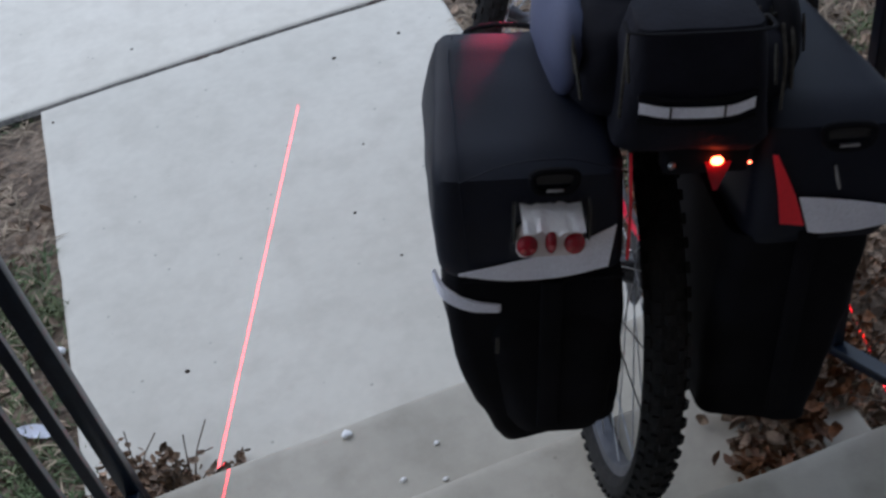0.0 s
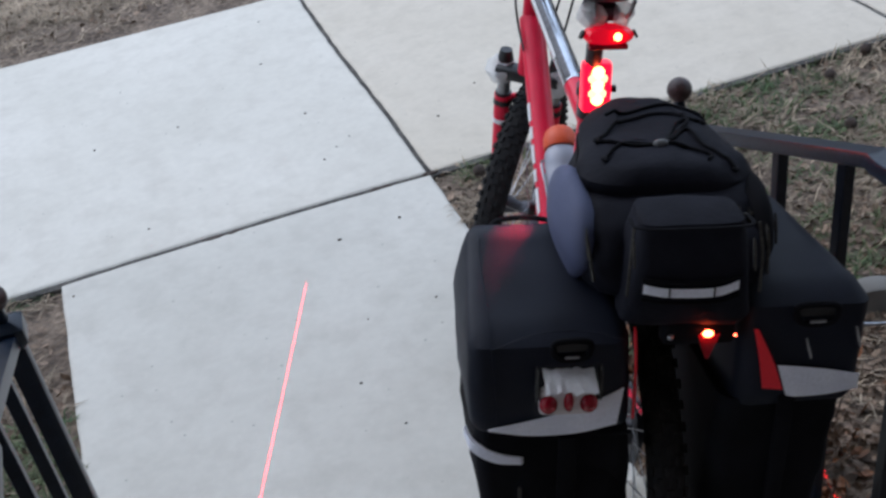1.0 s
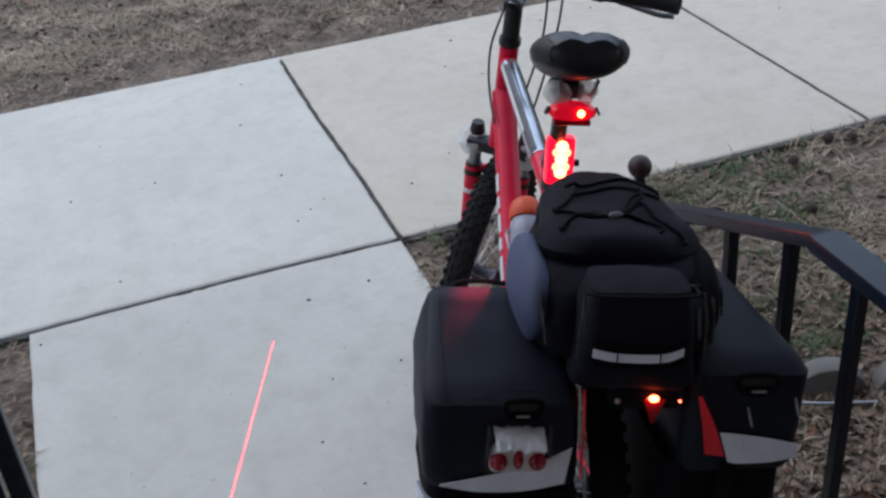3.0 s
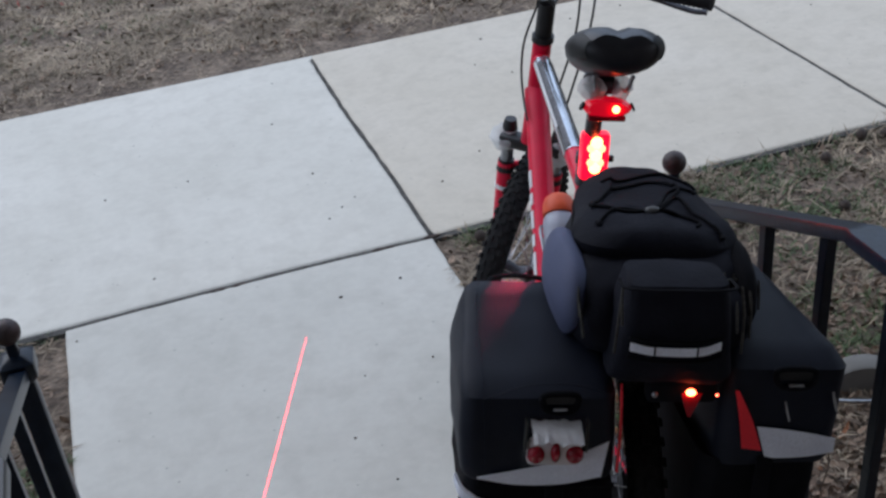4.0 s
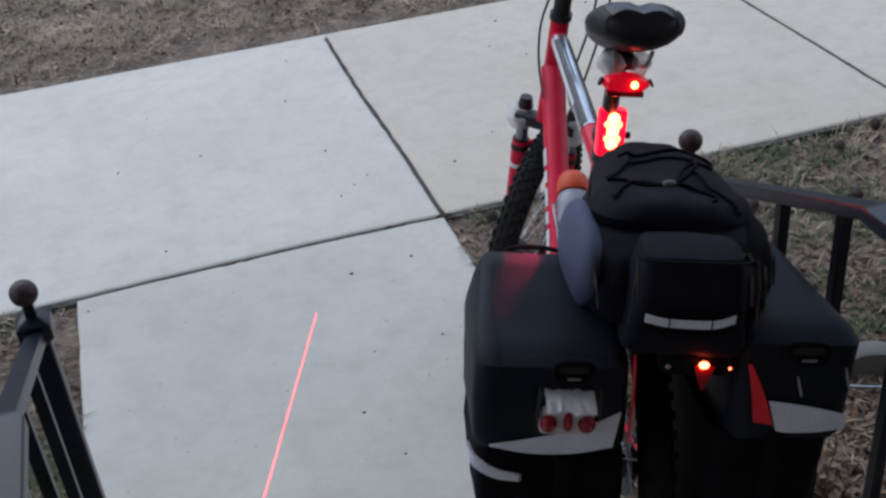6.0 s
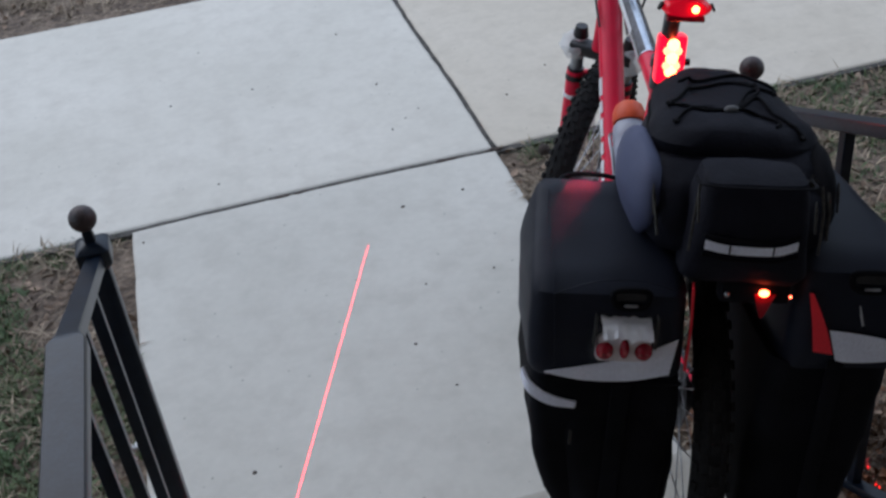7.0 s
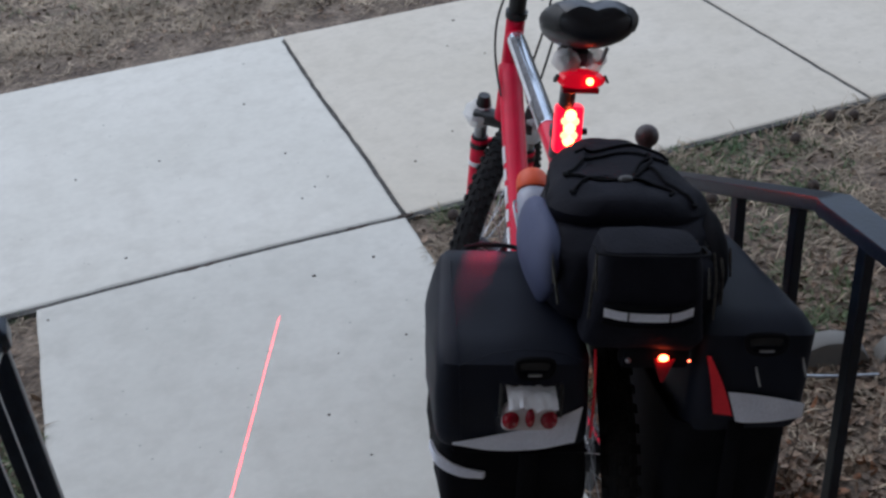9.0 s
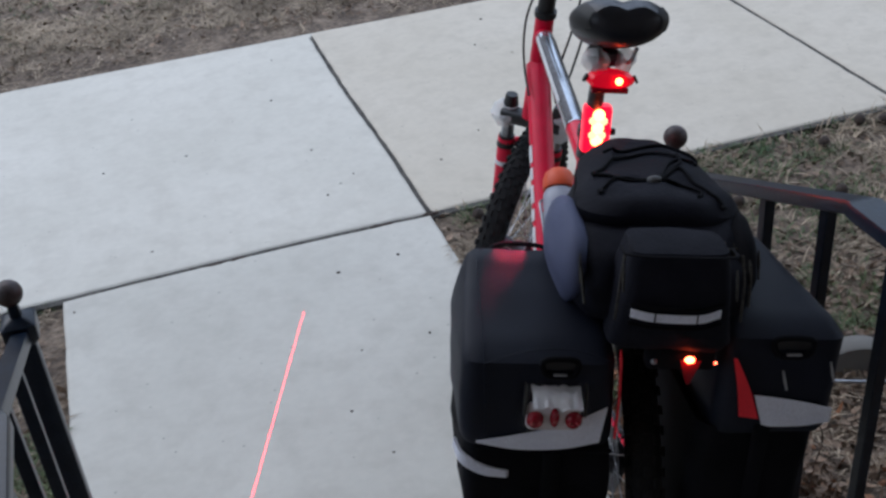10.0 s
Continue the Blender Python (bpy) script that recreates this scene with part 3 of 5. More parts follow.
# saddle
SAD = Vector((0.215, 0.004, 0.692))
sections = []
for x, w, z, h in ((-0.115, 0.030, 0.0, 0.020), (-0.108, 0.062, 0.004, 0.036), (-0.085, 0.083, 0.008, 0.046), (-0.05, 0.090, 0.008, 0.048), (-0.01, 0.080, 0.004, 0.043), (0.03, 0.058, 0.0, 0.036), (0.08, 0.036, 0.001, 0.030), (0.13, 0.026, 0.004, 0.026), (0.155, 0.018, 0.002, 0.018), (0.163, 0.008, -0.004, 0.008)):
    lp = []
    for k in range(24):
        a = 2 * math.pi * k / 24
        yy, zz = w * math.cos(a), h * math.sin(a) * (0.75 if math.sin(a) > 0 else 0.95)
        if math.sin(a) > 0:
            zz -= 0.010 * math.exp(-(yy / 0.018) ** 2) * (1 if x < 0.05 else 0.3)
        lp.append(SAD + Vector((x, yy * 0.86, z + zz - (x + 0.05) * 0.22)))
    sections.append(lp)
saddle = part("saddle", loft(sections), VINYL, bike, "padded black vinyl saddle with grey rear corners")
for s in (1, -1):
    bm = bmesh.new()
    rows = []
    for i, (x, w, z, h) in enumerate(((-0.1065, 0.066, 0.004, 0.037), (-0.085, 0.0845, 0.008, 0.0475), (-0.065, 0.0885, 0.008, 0.0485))):
        span = (30, 38, 30)[i]
        rows.append([SAD + Vector((x - 0.001, s * 0.86 * w * math.cos(a), z - (x + 0.05) * 0.22 + h * math.sin(a) * (0.76 if math.sin(a) > 0 else 0.96) + (0.0006 if math.sin(a) > 0 else 0))) for a in [radians(-22 + (22 + span) * q / 8) for q in range(9)]])
    loft(rows, bm, closed=False)
    bmesh.ops.solidify(bm, geom=bm.faces[:], thickness=0.0012)
    part("grey_patch", bm, VINYL_GREY, saddle)
    part("saddle_rail", tube(smooth_path([SAD + Vector((-0.075, 0.03 * s, -0.03)), SAD + Vector((-0.055, 0.024 * s, -0.058)), SAD + Vector((0.03, 0.02 * s, -0.058)), SAD + Vector((0.12, 0.012 * s, -0.02))]), 0.0035, 8), ALLOY, saddle)
part("seat_post", tube([SEAT_T + Vector((0.01, 0, -0.03)), SAD + Vector((-0.005, 0.008, -0.055))], 0.0138, 16), STEEL, bike)
part("post_clamp", box(SAD.x - 0.03, SAD.x + 0.025, SAD.y - 0.022, SAD.y + 0.03, SAD.z - 0.072, SAD.z - 0.048, 0.006), STEEL, bike)
# cranks, chainring, pedals, chain, kickstand
bm = bmesh.new()
for r0, r1, y in ((0.078, 0.066, -0.052), (0.060, 0.050, -0.046)):
    n = 64
    lo = [[Vector((0.43 + r * math.cos(a), y + dy, -0.04 + r * math.sin(a))) for r, dy in ((r0 + (0.004 if i % 2 else 0), -0.0015), (r0 + (0.004 if i % 2 else 0), 0.0015), (r1, 0.0015), (r1, -0.0015))] for i, a in enumerate([2 * math.pi * k / n for k in range(n)])]
    loft(lo + [lo[0]], bm, caps=False)
bmesh.ops.remove_doubles(bm, verts=bm.verts[:], dist=1e-6)
part("chainring", bm, STEEL, bike, smooth=False)
for s, a in ((1, 200), (-1, 20)):
    e = Vector((0.43 + 0.17 * math.cos(radians(a)), 0.075 * s, -0.04 + 0.17 * math.sin(radians(a))))
    part("crank", tube([Vector((0.43, 0.06 * s, -0.04)), e], [0.014, 0.011], 10, flat=0.6), ALLOY, bike)
    bm = bmesh.new()
    for dx in (-0.042, 0.035):
        box(e.x + dx, e.x + dx + 0.008, e.y + s * 0.015 - (0.095 if s < 0 else 0) + (0.095 if s < 0 else 0) - (0.0 if s > 0 else 0.1), e.y + s * 0.015 + (0.1 if s > 0 else 0.0), e.z - 0.012, e.z + 0.012, 0.003, 1, bm)
    for q in (0.0, 0.045, 0.09):
        ya = e.y + s * (0.015 + q)
        box(e.x - 0.04, e.x + 0.04, min(ya, ya + s * 0.01), max(ya, ya + s * 0.01), e.z - 0.01, e.z + 0.01, 0.002, 1, bm)
    part("pedal", bm, PLASTIC, bike)
for dz in (0.072, -0.066):
    part("chain", tube(smooth_path([(0.43, -0.05, -0.04 + dz), (0.2, -0.048, -0.02 + dz * 0.7), (0.0, -0.046, dz * 0.6)]), 0.004, 6), STEEL, bike)
bm = bmesh.new()
for k, r in enumerate((0.055, 0.048, 0.041, 0.034, 0.027)):
    tube([(0, -0.030 - 0.004 * k, 0), (0, -0.0315 - 0.004 * k, 0)], r, 28, bm)
part("cassette", bm, STEEL, bike, smooth=False)
part("kickstand", tube([(0.22, 0.06, -0.02), (0.06, 0.085, -0.05)], [0.009, 0.007], 8), STEEL, bike)
# luggage rack
rack = part("rack", tube(smooth_path([(0.16, 0.045, 0.385), (0.0, 0.055, 0.385), (-0.24, 0.055, 0.385), (-0.27, 0.03, 0.385), (-0.27, -0.03, 0.385), (-0.24, -0.055, 0.385), (0.0, -0.055, 0.385), (0.16, -0.045, 0.385)]), 0.0055, 8), PLASTIC, bike, "black tubular luggage rack")
for s in (1, -1):
    for x in (-0.10, 0.06):
        part("rack_strut", tube([(0.0, 0.066 * s, 0.01), (x, 0.057 * s, 0.383)], 0.0048, 8), PLASTIC, rack)
for x in (-0.2, -0.1, 0.0, 0.1):
    part("rack_rung", tube([(x, -0.055, 0.385), (x, 0.055, 0.385)], 0.0045, 8), PLASTIC, rack)
part("rack_brace", tube([(0.16, 0.04, 0.385), SEAT_T + Vector((-0.01, 0.01, -0.05))], 0.005, 8), PLASTIC, rack)
part("mudguard_plate", box(-0.30, -0.10, -0.045, 0.04, 0.372, 0.378, 0.002), PLASTIC, rack)


# ---- bags ----
def bag_body(rows, shear=0.0, pivot=-0.3, rad=0.035, amp=0.004, seed=1.0):
    loops = []
    for z, x0, x1, y0, y1 in rows:
        lp = rounded(x0, x1, y0, y1, z, rad, 6)
        loops.append(lp)
    bm = loft(loops)
    for v in bm.verts:
        if shear and v.co.y < -0.11:
            v.co.y += shear * (v.co.x - pivot)
    bmesh.ops.subdivide_edges(bm, edges=[e for e in bm.edges if e.calc_length() > 0.05], cuts=3, use_grid_fill=True)
    bm.normal_update()
    wrinkle(bm, amp, 9, seed)
    bm.normal_update()
    for v in bm.verts:
        f = noise.noise(Vector((v.co.x * 14 + seed, v.co.y * 30, v.co.z * 7)))
        v.co += v.normal * (amp * 0.45 * f)
    return bm


left_rows = [(-0.062, -0.270, -0.12, 0.054, 0.176), (-0.055, -0.286, -0.10, 0.047, 0.186), (0.02, -0.294, -0.09, 0.046, 0.219), (0.09, -0.302, -0.09, 0.046, 0.244), (0.16, -0.305, -0.09, 0.050, 0.256),
             (0.205, -0.303, -0.09, 0.056, 0.257), (0.225, -0.296, -0.09, 0.058, 0.251)]
left_lid = [(0.218, -0.304, -0.11, 0.060, 0.256), (0.230, -0.312, -0.11, 0.060, 0.261), (0.29, -0.316, -0.11, 0.062, 0.267), (0.345, -0.313, -0.11, 0.066, 0.268), (0.362, -0.292, -0.11, 0.070, 0.265), (0.395, -0.215, -0.11, 0.078, 0.258), (0.417, -0.160, -0.112, 0.086, 0.251), (0.423, -0.148, -0.116, 0.094, 0.244)]
pan_l = thing("pannier", "large black fabric pannier with silver reflective trim", "bicycle bag", BIKE, "panniers")
left_bag = bag_body(left_rows, seed=2.0, rad=0.022, amp=0.006)
for v in left_bag.verts:
    # the floor of the bag rises towards the wheel
    v.co.z += max(0.0, 0.186 - v.co.y) * 0.24 * max(0.0, min(1.0, (0.06 - v.co.z) / 0.1))
body = part("body", left_bag, CLOTH, pan_l)
lid = part("lid", bag_body(left_lid, seed=5.0, rad=0.024, amp=0.0035), COATED, pan_l, "smooth coated black lid")


def band(pts_top, pts_bot, mat, parent, name, label, out=(-1, 0, 0), thick=0.002):
    a, b = smooth_path(pts_top), smooth_path(pts_bot)
    return part(name, ribbon(a, b, thick, out), mat, parent, label)


XL = -0.3165
band([(XL, 0.243, 0.232), (XL - 0.001, 0.19, 0.243), (XL - 0.001, 0.13, 0.258), (XL, 0.074, 0.285)], [(XL, 0.243, 0.230), (XL - 0.001, 0.19, 0.221), (XL - 0.001, 0.13, 0.222), (XL, 0.080, 0.232)], REFLECT, lid, "reflective_trim", "tapering silver reflective trim")
band([(-0.306, 0.195, 0.180), (-0.305, 0.228, 0.188), (-0.296, 0.256, 0.202), (-0.278, 0.266, 0.214)], [(-0.307, 0.195, 0.171), (-0.306, 0.228, 0.175), (-0.297, 0.256, 0.187), (-0.279, 0.266, 0.202)], REFLECT, body, "reflective_piping", "pale reflective piping", out=(-0.7, 0.7, 0), thick=0.005)
part("pocket", bag_body([(-0.02, -0.302, -0.2, 0.068, 0.175), (0.0, -0.309, -0.2, 0.062, 0.185), (0.07, -0.314, -0.2, 0.060, 0.205), (0.13, -0.312, -0.2, 0.062, 0.215), (0.16, -0.303, -0.2, 0.066, 0.215)], seed=9.0, rad=0.03, amp=0.004), CLOTH, body)
part("strap", box(-0.319, -0.312, 0.128, 0.152, 0.0, 0.215, 0.002), CLOTH, body)
part("trim_edge", ribbon(smooth_path([(-0.310, 0.064, 0.355), (-0.314, 0.061, 0.30), (-0.313, 0.060, 0.235)]), smooth_path([(-0.29, 0.060, 0.355), (-0.295, 0.057, 0.30), (-0.295, 0.056, 0.235)]), 0.003, (-0.3, -1, 0)), REDTAPE, lid, "red fabric edge trim")
part("zip_pull", box(-0.318, -0.314, 0.198, 0.202, 0.118, 0.14, 0.001), ZIP, body)
part("carry_handle", tube(smooth_path([(-0.125, 0.13, 0.418), (-0.110, 0.14, 0.424), (-0.106, 0.18, 0.427), (-0.110, 0.21, 0.424), (-0.125, 0.22, 0.416)]), 0.005, 8, flat=0.5), CLOTH, lid)


def d_loop(c, w, h, parent, slope):
    """Moulded plastic loop lying on a lid; a black plate paints the shade of its hollow."""
    m = Matrix.Translation(c) @ Matrix.Rotation(slope, 4, "Y")
    bm = tube(smooth_path([Vector((0, w * math.copysign(abs(math.cos(a)) ** 0.6, math.cos(a)), h * math.sin(a) * (1.1 if math.sin(a) < 0 else 0.42))) for a in [2 * math.pi * k / 12 for k in range(12)]] + [Vector((0, w, 0))], 3), 0.0042, 8)
    bmesh.ops.transform(bm, matrix=m, verts=bm.verts[:])
    lp = part("loop", bm, CLOTH, parent, "moulded plastic grab loop")
    # black plate in place of the shaded hollow
    bm = box(-0.001, 0.004, -w * 0.9, w * 0.9, -h * 0.5, h * 0.38, 0.002)
    bmesh.ops.transform(bm, matrix=m, verts=bm.verts[:])
    part("hollow_shade_plate", bm, PLASTIC, lp)
    bm = box(-0.006, -0.001, -w * 0.4, w * 0.4, -h * 0.95, -h * 0.7, 0.002)
    bmesh.ops.transform(bm, matrix=m, verts=bm.verts[:])
    part("loop_stud", bm, ALLOY, lp, "small bright metal stud")


d_loop((-0.319, 0.1425, 0.348), 0.0235, 0.016, lid, radians(10))
for pts in (
    [(-0.125, 0.232, 0.424), (-0.17, 0.240, 0.417), (-0.22, 0.240, 0.398), (-0.29, 0.240, 0.366), (-0.315, 0.240, 0.345)],
    [(-0.316, 0.240, 0.345), (-0.321, 0.236, 0.30), (-0.319, 0.232, 0.24)],
    [(-0.317, 0.075, 0.352), (-0.318, 0.13, 0.368), (-0.318, 0.19, 0.365), (-0.316, 0.240, 0.345)],
):
    part("seam", tube(smooth_path(pts), 0.0008, 6), COATED, lid)
part("lower_seam", tube(smooth_path([(-0.312, 0.06, 0.215), (-0.309, 0.15, 0.212), (-0.304, 0.24, 0.214)]), 0.003, 6), CLOTH, body)

right_rows = [(-0.044, -0.268, 0.02, -0.192, -0.060), (-0.036, -0.288, 0.04, -0.206, -0.052), (0.05, -0.292, 0.06, -0.213, -0.052), (0.13, -0.300, 0.07, -0.220, -0.052), (0.21, -0.303, 0.08, -0.225, -0.055), (0.25, -0.302, 0.08, -0.226, -0.058)]
right_lid = [(0.242, -0.304, 0.09, -0.232, -0.072), (0.258, -0.311, 0.09, -0.236, -0.074), (0.32, -0.313, 0.09, -0.236, -0.072), (0.385, -0.310, 0.09, -0.236, -0.070), (0.402, -0.288, 0.09, -0.232, -0.070), (0.428, -0.20, 0.085, -0.226, -0.072), (0.448, -0.13, 0.078, -0.218, -0.08), (0.456, -0.10, 0.06, -0.205, -0.09)]
pan_r = thing("pannier", "black fabric pannier with red trim squeezed against the railing", "bicycle bag", BIKE, "panniers")
right_bag = bag_body(right_rows, 0.27, seed=12.0, rad=0.026, amp=0.006)
for v in right_bag.verts:
    v.co.z += (v.co.y + 0.12) * 0.18 * max(0.0, min(1.0, (0.06 - v.co.z) / 0.08))
body_r = part("body", right_bag, CLOTH, pan_r)
lid_r = part("lid", bag_body(right_lid, 0.27, seed=15.0, rad=0.026, amp=0.0035), COATED, pan_r, "smooth coated black lid")
band([(XL, -0.119, 0.306), (XL - 0.001, -0.15, 0.303), (XL, -0.19, 0.296), (XL + 0.003, -0.228, 0.286)], [(XL, -0.135, 0.262), (XL - 0.001, -0.15, 0.260), (XL, -0.19, 0.261), (XL + 0.003, -0.228, 0.266)], REFLECT, lid_r, "reflective_trim", "tapering silver reflective trim")
band([(XL + 0.002, -0.084, 0.358), (XL, -0.094, 0.318), (XL, -0.103, 0.274)], [(XL + 0.001, -0.089, 0.358), (XL - 0.001, -0.112, 0.314), (XL - 0.001, -0.129, 0.271)], REDTAPE, lid_r, "trim_edge", "red fabric edge trim")
part("strap", box(-0.315, -0.309, -0.150, -0.128, -0.0, 0.26, 0.002), CLOTH, body_r)
for y, z in ((-0.151, 0.343), (-0.212, 0.357)):
    part("zip_pull", tube([(-0.318, y, z), (-0.319, y - 0.004, z - 0.014), (-0.319, y - 0.009, z - 0.028)], [0.0016, 0.0020, 0.0016], 6), ALLOY, lid_r)
d_loop((-0.318, -0.159, 0.383), 0.0265, 0.017, lid_r, radians(10))

trunk = thing("rack_bag", "boxy black nylon rack bag with bungee cord and slate-blue side pockets", "bicycle bag", BIKE)


def soft_quad(z, xr, xf, lr, rr, lf, rf, cr, cf, n=7):
    """Closed outline: a four-sided plan tapering from its rear edge (lr, rr) to its front edge (lf, rf), corners drawn round."""
    q = [Vector((xf, lf, z)), Vector((xr, lr, z)), Vector((xr, rr, z)), Vector((xf, rf, z))]
    cut = (cf, cr, cr, cf)
    out = []
    for i, p in enumerate(q):
        a, b = q[i - 1] - p, q[(i + 1) % 4] - p
        p0, p2 = p + a * min(0.48, cut[i] / a.length), p + b * min(0.48, cut[i] / b.length)
        for k in range(n + 1):
            t = k / n
            out.append(p0 * (1 - t) ** 2 + p * (2 * t * (1 - t)) + p2 * t * t)
    return out


def soft_shell(rows, seed, amp, fold):
    """Sewn fabric volume through tapering outlines, with slack folds."""
    bm = loft([soft_quad(*r) for r in rows])
    bmesh.ops.subdivide_edges(bm, edges=[e for e in bm.edges if e.calc_length() > 0.03], cuts=2, use_grid_fill=True)
    bm.normal_update()
    wrinkle(bm, amp, 13, seed)
    bm.normal_update()
    for v in bm.verts:
        p = v.co
        r = 1 - abs(noise.noise(Vector((p.x * 11 + p.z * 24 + seed, p.y * 13 - p.z * 9, p.z * 20)))) * 2.2
        v.co += v.normal * (fold * max(0.0, r))
    return bm


trunk_rows = [(0.386, -0.272, 0.06, 0.104, -0.090, 0.075, -0.075, 0.05, 0.05), (0.40, -0.284, 0.07, 0.116, -0.100, 0.080, -0.080, 0.05, 0.06), (0.43, -0.288, 0.078, 0.122, -0.112, 0.076, -0.086, 0.05, 0.07),
              (0.465, -0.262, 0.082, 0.121, -0.118, 0.066, -0.084, 0.05, 0.07), (0.485, -0.232, 0.084, 0.117, -0.116, 0.060, -0.080, 0.05, 0.07), (0.498, -0.205, 0.082, 0.112, -0.112, 0.056, -0.076, 0.05, 0.07)]
tb = part("body", soft_shell(trunk_rows, 21.0, 0.007, 0.008), NYLON, trunk)
lid_rows = [(0.493, -0.198, 0.080, 0.110, -0.110, 0.056, -0.076, 0.07, 0.075), (0.497, -0.212, 0.087, 0.120, -0.120, 0.061, -0.080, 0.07, 0.08), (0.511, -0.212, 0.087, 0.121, -0.121, 0.061, -0.080, 0.07, 0.08), (0.523, -0.200, 0.080, 0.112, -0.112, 0.056, -0.074, 0.07, 0.08),
            (0.534, -0.168, 0.056, 0.090, -0.088, 0.044, -0.060, 0.06, 0.06), (0.541, -0.12, 0.02, 0.052, -0.052, 0.026, -0.038, 0.03, 0.03)]
lid_bm = soft_shell(lid_rows, 23.0, 0.007, 0.006)
lid_tree = BVHTree.FromBMesh(lid_bm)
bag_lid = part("lid", lid_bm, NYLON, trunk, "padded domed lid with piped edge")
part("lid_piping", tube(soft_quad(0.494, -0.215, 0.088, 0.122, -0.122, 0.062, -0.081, 0.07, 0.08), 0.0032, 8, closed=True), CLOTH, bag_lid, "piped lid seam")
part("lid_zip", tube(soft_quad(0.480, -0.244, 0.086, 0.121, -0.120, 0.063, -0.083, 0.05, 0.07), 0.0022, 6, closed=True), ZIP, tb, "dull zip under the lid")
pocket = part("rear_pocket", bag_body([(0.372, -0.318, -0.25, -0.072, 0.082), (0.385, -0.330, -0.25, -0.074, 0.084), (0.43, -0.336, -0.25, -0.068, 0.080), (0.48, -0.332, -0.25, -0.064, 0.076), (0.505, -0.322, -0.25, -0.060, 0.072), (0.514, -0.30, -0.25, -0.056, 0.068)], seed=25.0, rad=0.022, amp=0.006), NYLON, trunk)
strip = band([(-0.338, 0.066, 0.437), (-0.341, 0.035, 0.432), (-0.341, -0.020, 0.431), (-0.338, -0.048, 0.438)], [(-0.338, 0.066, 0.426), (-0.341, 0.035, 0.421), (-0.341, -0.020, 0.420), (-0.338, -0.048, 0.427)], REFLECT, pocket, "reflective_strip", "grey reflective strip")
for y, z in ((0.036, 0.4265), (-0.018, 0.4257)):
    part("stitch", box(-0.3445, -0.340, y - 0.0007, y + 0.0007, z - 0.0058, z + 0.0058), CLOTH, strip)
for z in (0.4415, 0.4155):
    part("strip_border", tube(smooth_path([(-0.338, 0.068, z + 0.002), (-0.340, 0.035, z - 0.003), (-0.340, -0.020, z - 0.004), (-0.338, -0.050, z + 0.003)]), 0.0022, 6), CLOTH, pocket)
part("pocket_flap", tube(smooth_path([(-0.30, 0.078, 0.505), (-0.33, 0.072, 0.505), (-0.337, 0.0, 0.506), (-0.33, -0.058, 0.505), (-0.30, -0.064, 0.505)]), 0.0024, 8, flat=0.6), CLOTH, pocket)
for s, y in ((1, 0.078), (-1, -0.070)):
    part("zip", tube(smooth_path([(-0.322, y, 0.505), (-0.332, y + 0.004 * s, 0.47), (-0.334, y + 0.006 * s, 0.42)]), 0.0018, 6), ZIP, pocket)
for s, y in ((1, 0.120), (-1, -0.106)):
    bm = ball((0, 0, 0), 1.0, squash=(0.105, 0.028, 0.070), seg=28)
    for v in bm.verts:
        # sags to a blunt point at the bottom rear, flat against the bag
        low = max(0.0, -v.co.z / 0.070)
        v.co.x *= 1 - 0.5 * low * low
        v.co.y *= 1 - 0.35 * low
        v.co.z *= 1 + 0.12 * low
    bmesh.ops.translate(bm, vec=(-0.166, y, 0.443), verts=bm.verts[:])
    bm.normal_update()
    wrinkle(bm, 0.004, 18, 40 + s)
    part("side_pocket", bm, SLATE if s > 0 else CLOTH, trunk, "slate-blue bulging side pocket" if s > 0 else "")
    part("zip", tube(smooth_path([(-0.236, y * 1.0, 0.488), (-0.268, y * 0.99, 0.462), (-0.291, y * 0.95, 0.42)]), 0.002, 6), ZIP, trunk)


def on_lid(x, y):
    """A point just above the lid's domed top."""
    hit = lid_tree.ray_cast(Vector((x, y, 0.8)), Vector((0, 0, -1)))[0]
    return (hit if hit else Vector((x, y, 0.51))) + Vector((0, 0, 0.0022))


cords = [[(-0.126, 0.082), (-0.086, 0.058), (-0.055, 0.032), (-0.04, -0.013), (-0.055, -0.043), (-0.084, -0.049), (-0.118, -0.025), (-0.150, 0.002)],
         [(-0.126, 0.082), (-0.137, 0.064), (-0.144, 0.043), (-0.148, 0.004)],
         [(-0.168, 0.080), (-0.134, 0.040), (-0.146, -0.002), (-0.112, -0.038), (-0.147, -0.055), (-0.190, -0.084)],
         [(-0.07, -0.075), (-0.085, -0.036), (-0.132, -0.011), (-0.153, 0.002), (-0.147, -0.027), (-0.170, -0.056), (-0.185, -0.05)],
         [(-0.03, 0.05), (-0.02, 0.01), (-0.01, -0.04), (-0.05, -0.085)]]
for c in cords:
    part("bungee_cord", tube([on_lid(p.x, p.y) for p in smooth_path([(x, y, 0) for x, y in c], 8)], 0.0024, 6), CLOTH, bag_lid)
for x, y in ((-0.126, 0.082), (-0.168, 0.080), (-0.190, -0.084), (-0.07, -0.075)):
    part("cord_loop", ball(on_lid(x, y), 1.0, squash=(0.008, 0.005, 0.003), seg=10), CLOTH, bag_lid)
for q in ((-0.238, -0.076, 0.490), (-0.238, -0.088, 0.488), (-0.236, -0.124, 0.478), (-0.262, 0.120, 0.478), (-0.334, 0.082, 0.500), (-0.333, -0.062, 0.49)):
    v = Vector(q)
    part("zip_pull", tube([v, v + Vector((-0.006, 0, -0.012)), v + Vector((-0.010, -0.002, -0.038))], [0.0011, 0.0021, 0.0016], 6), ZIP, tb)
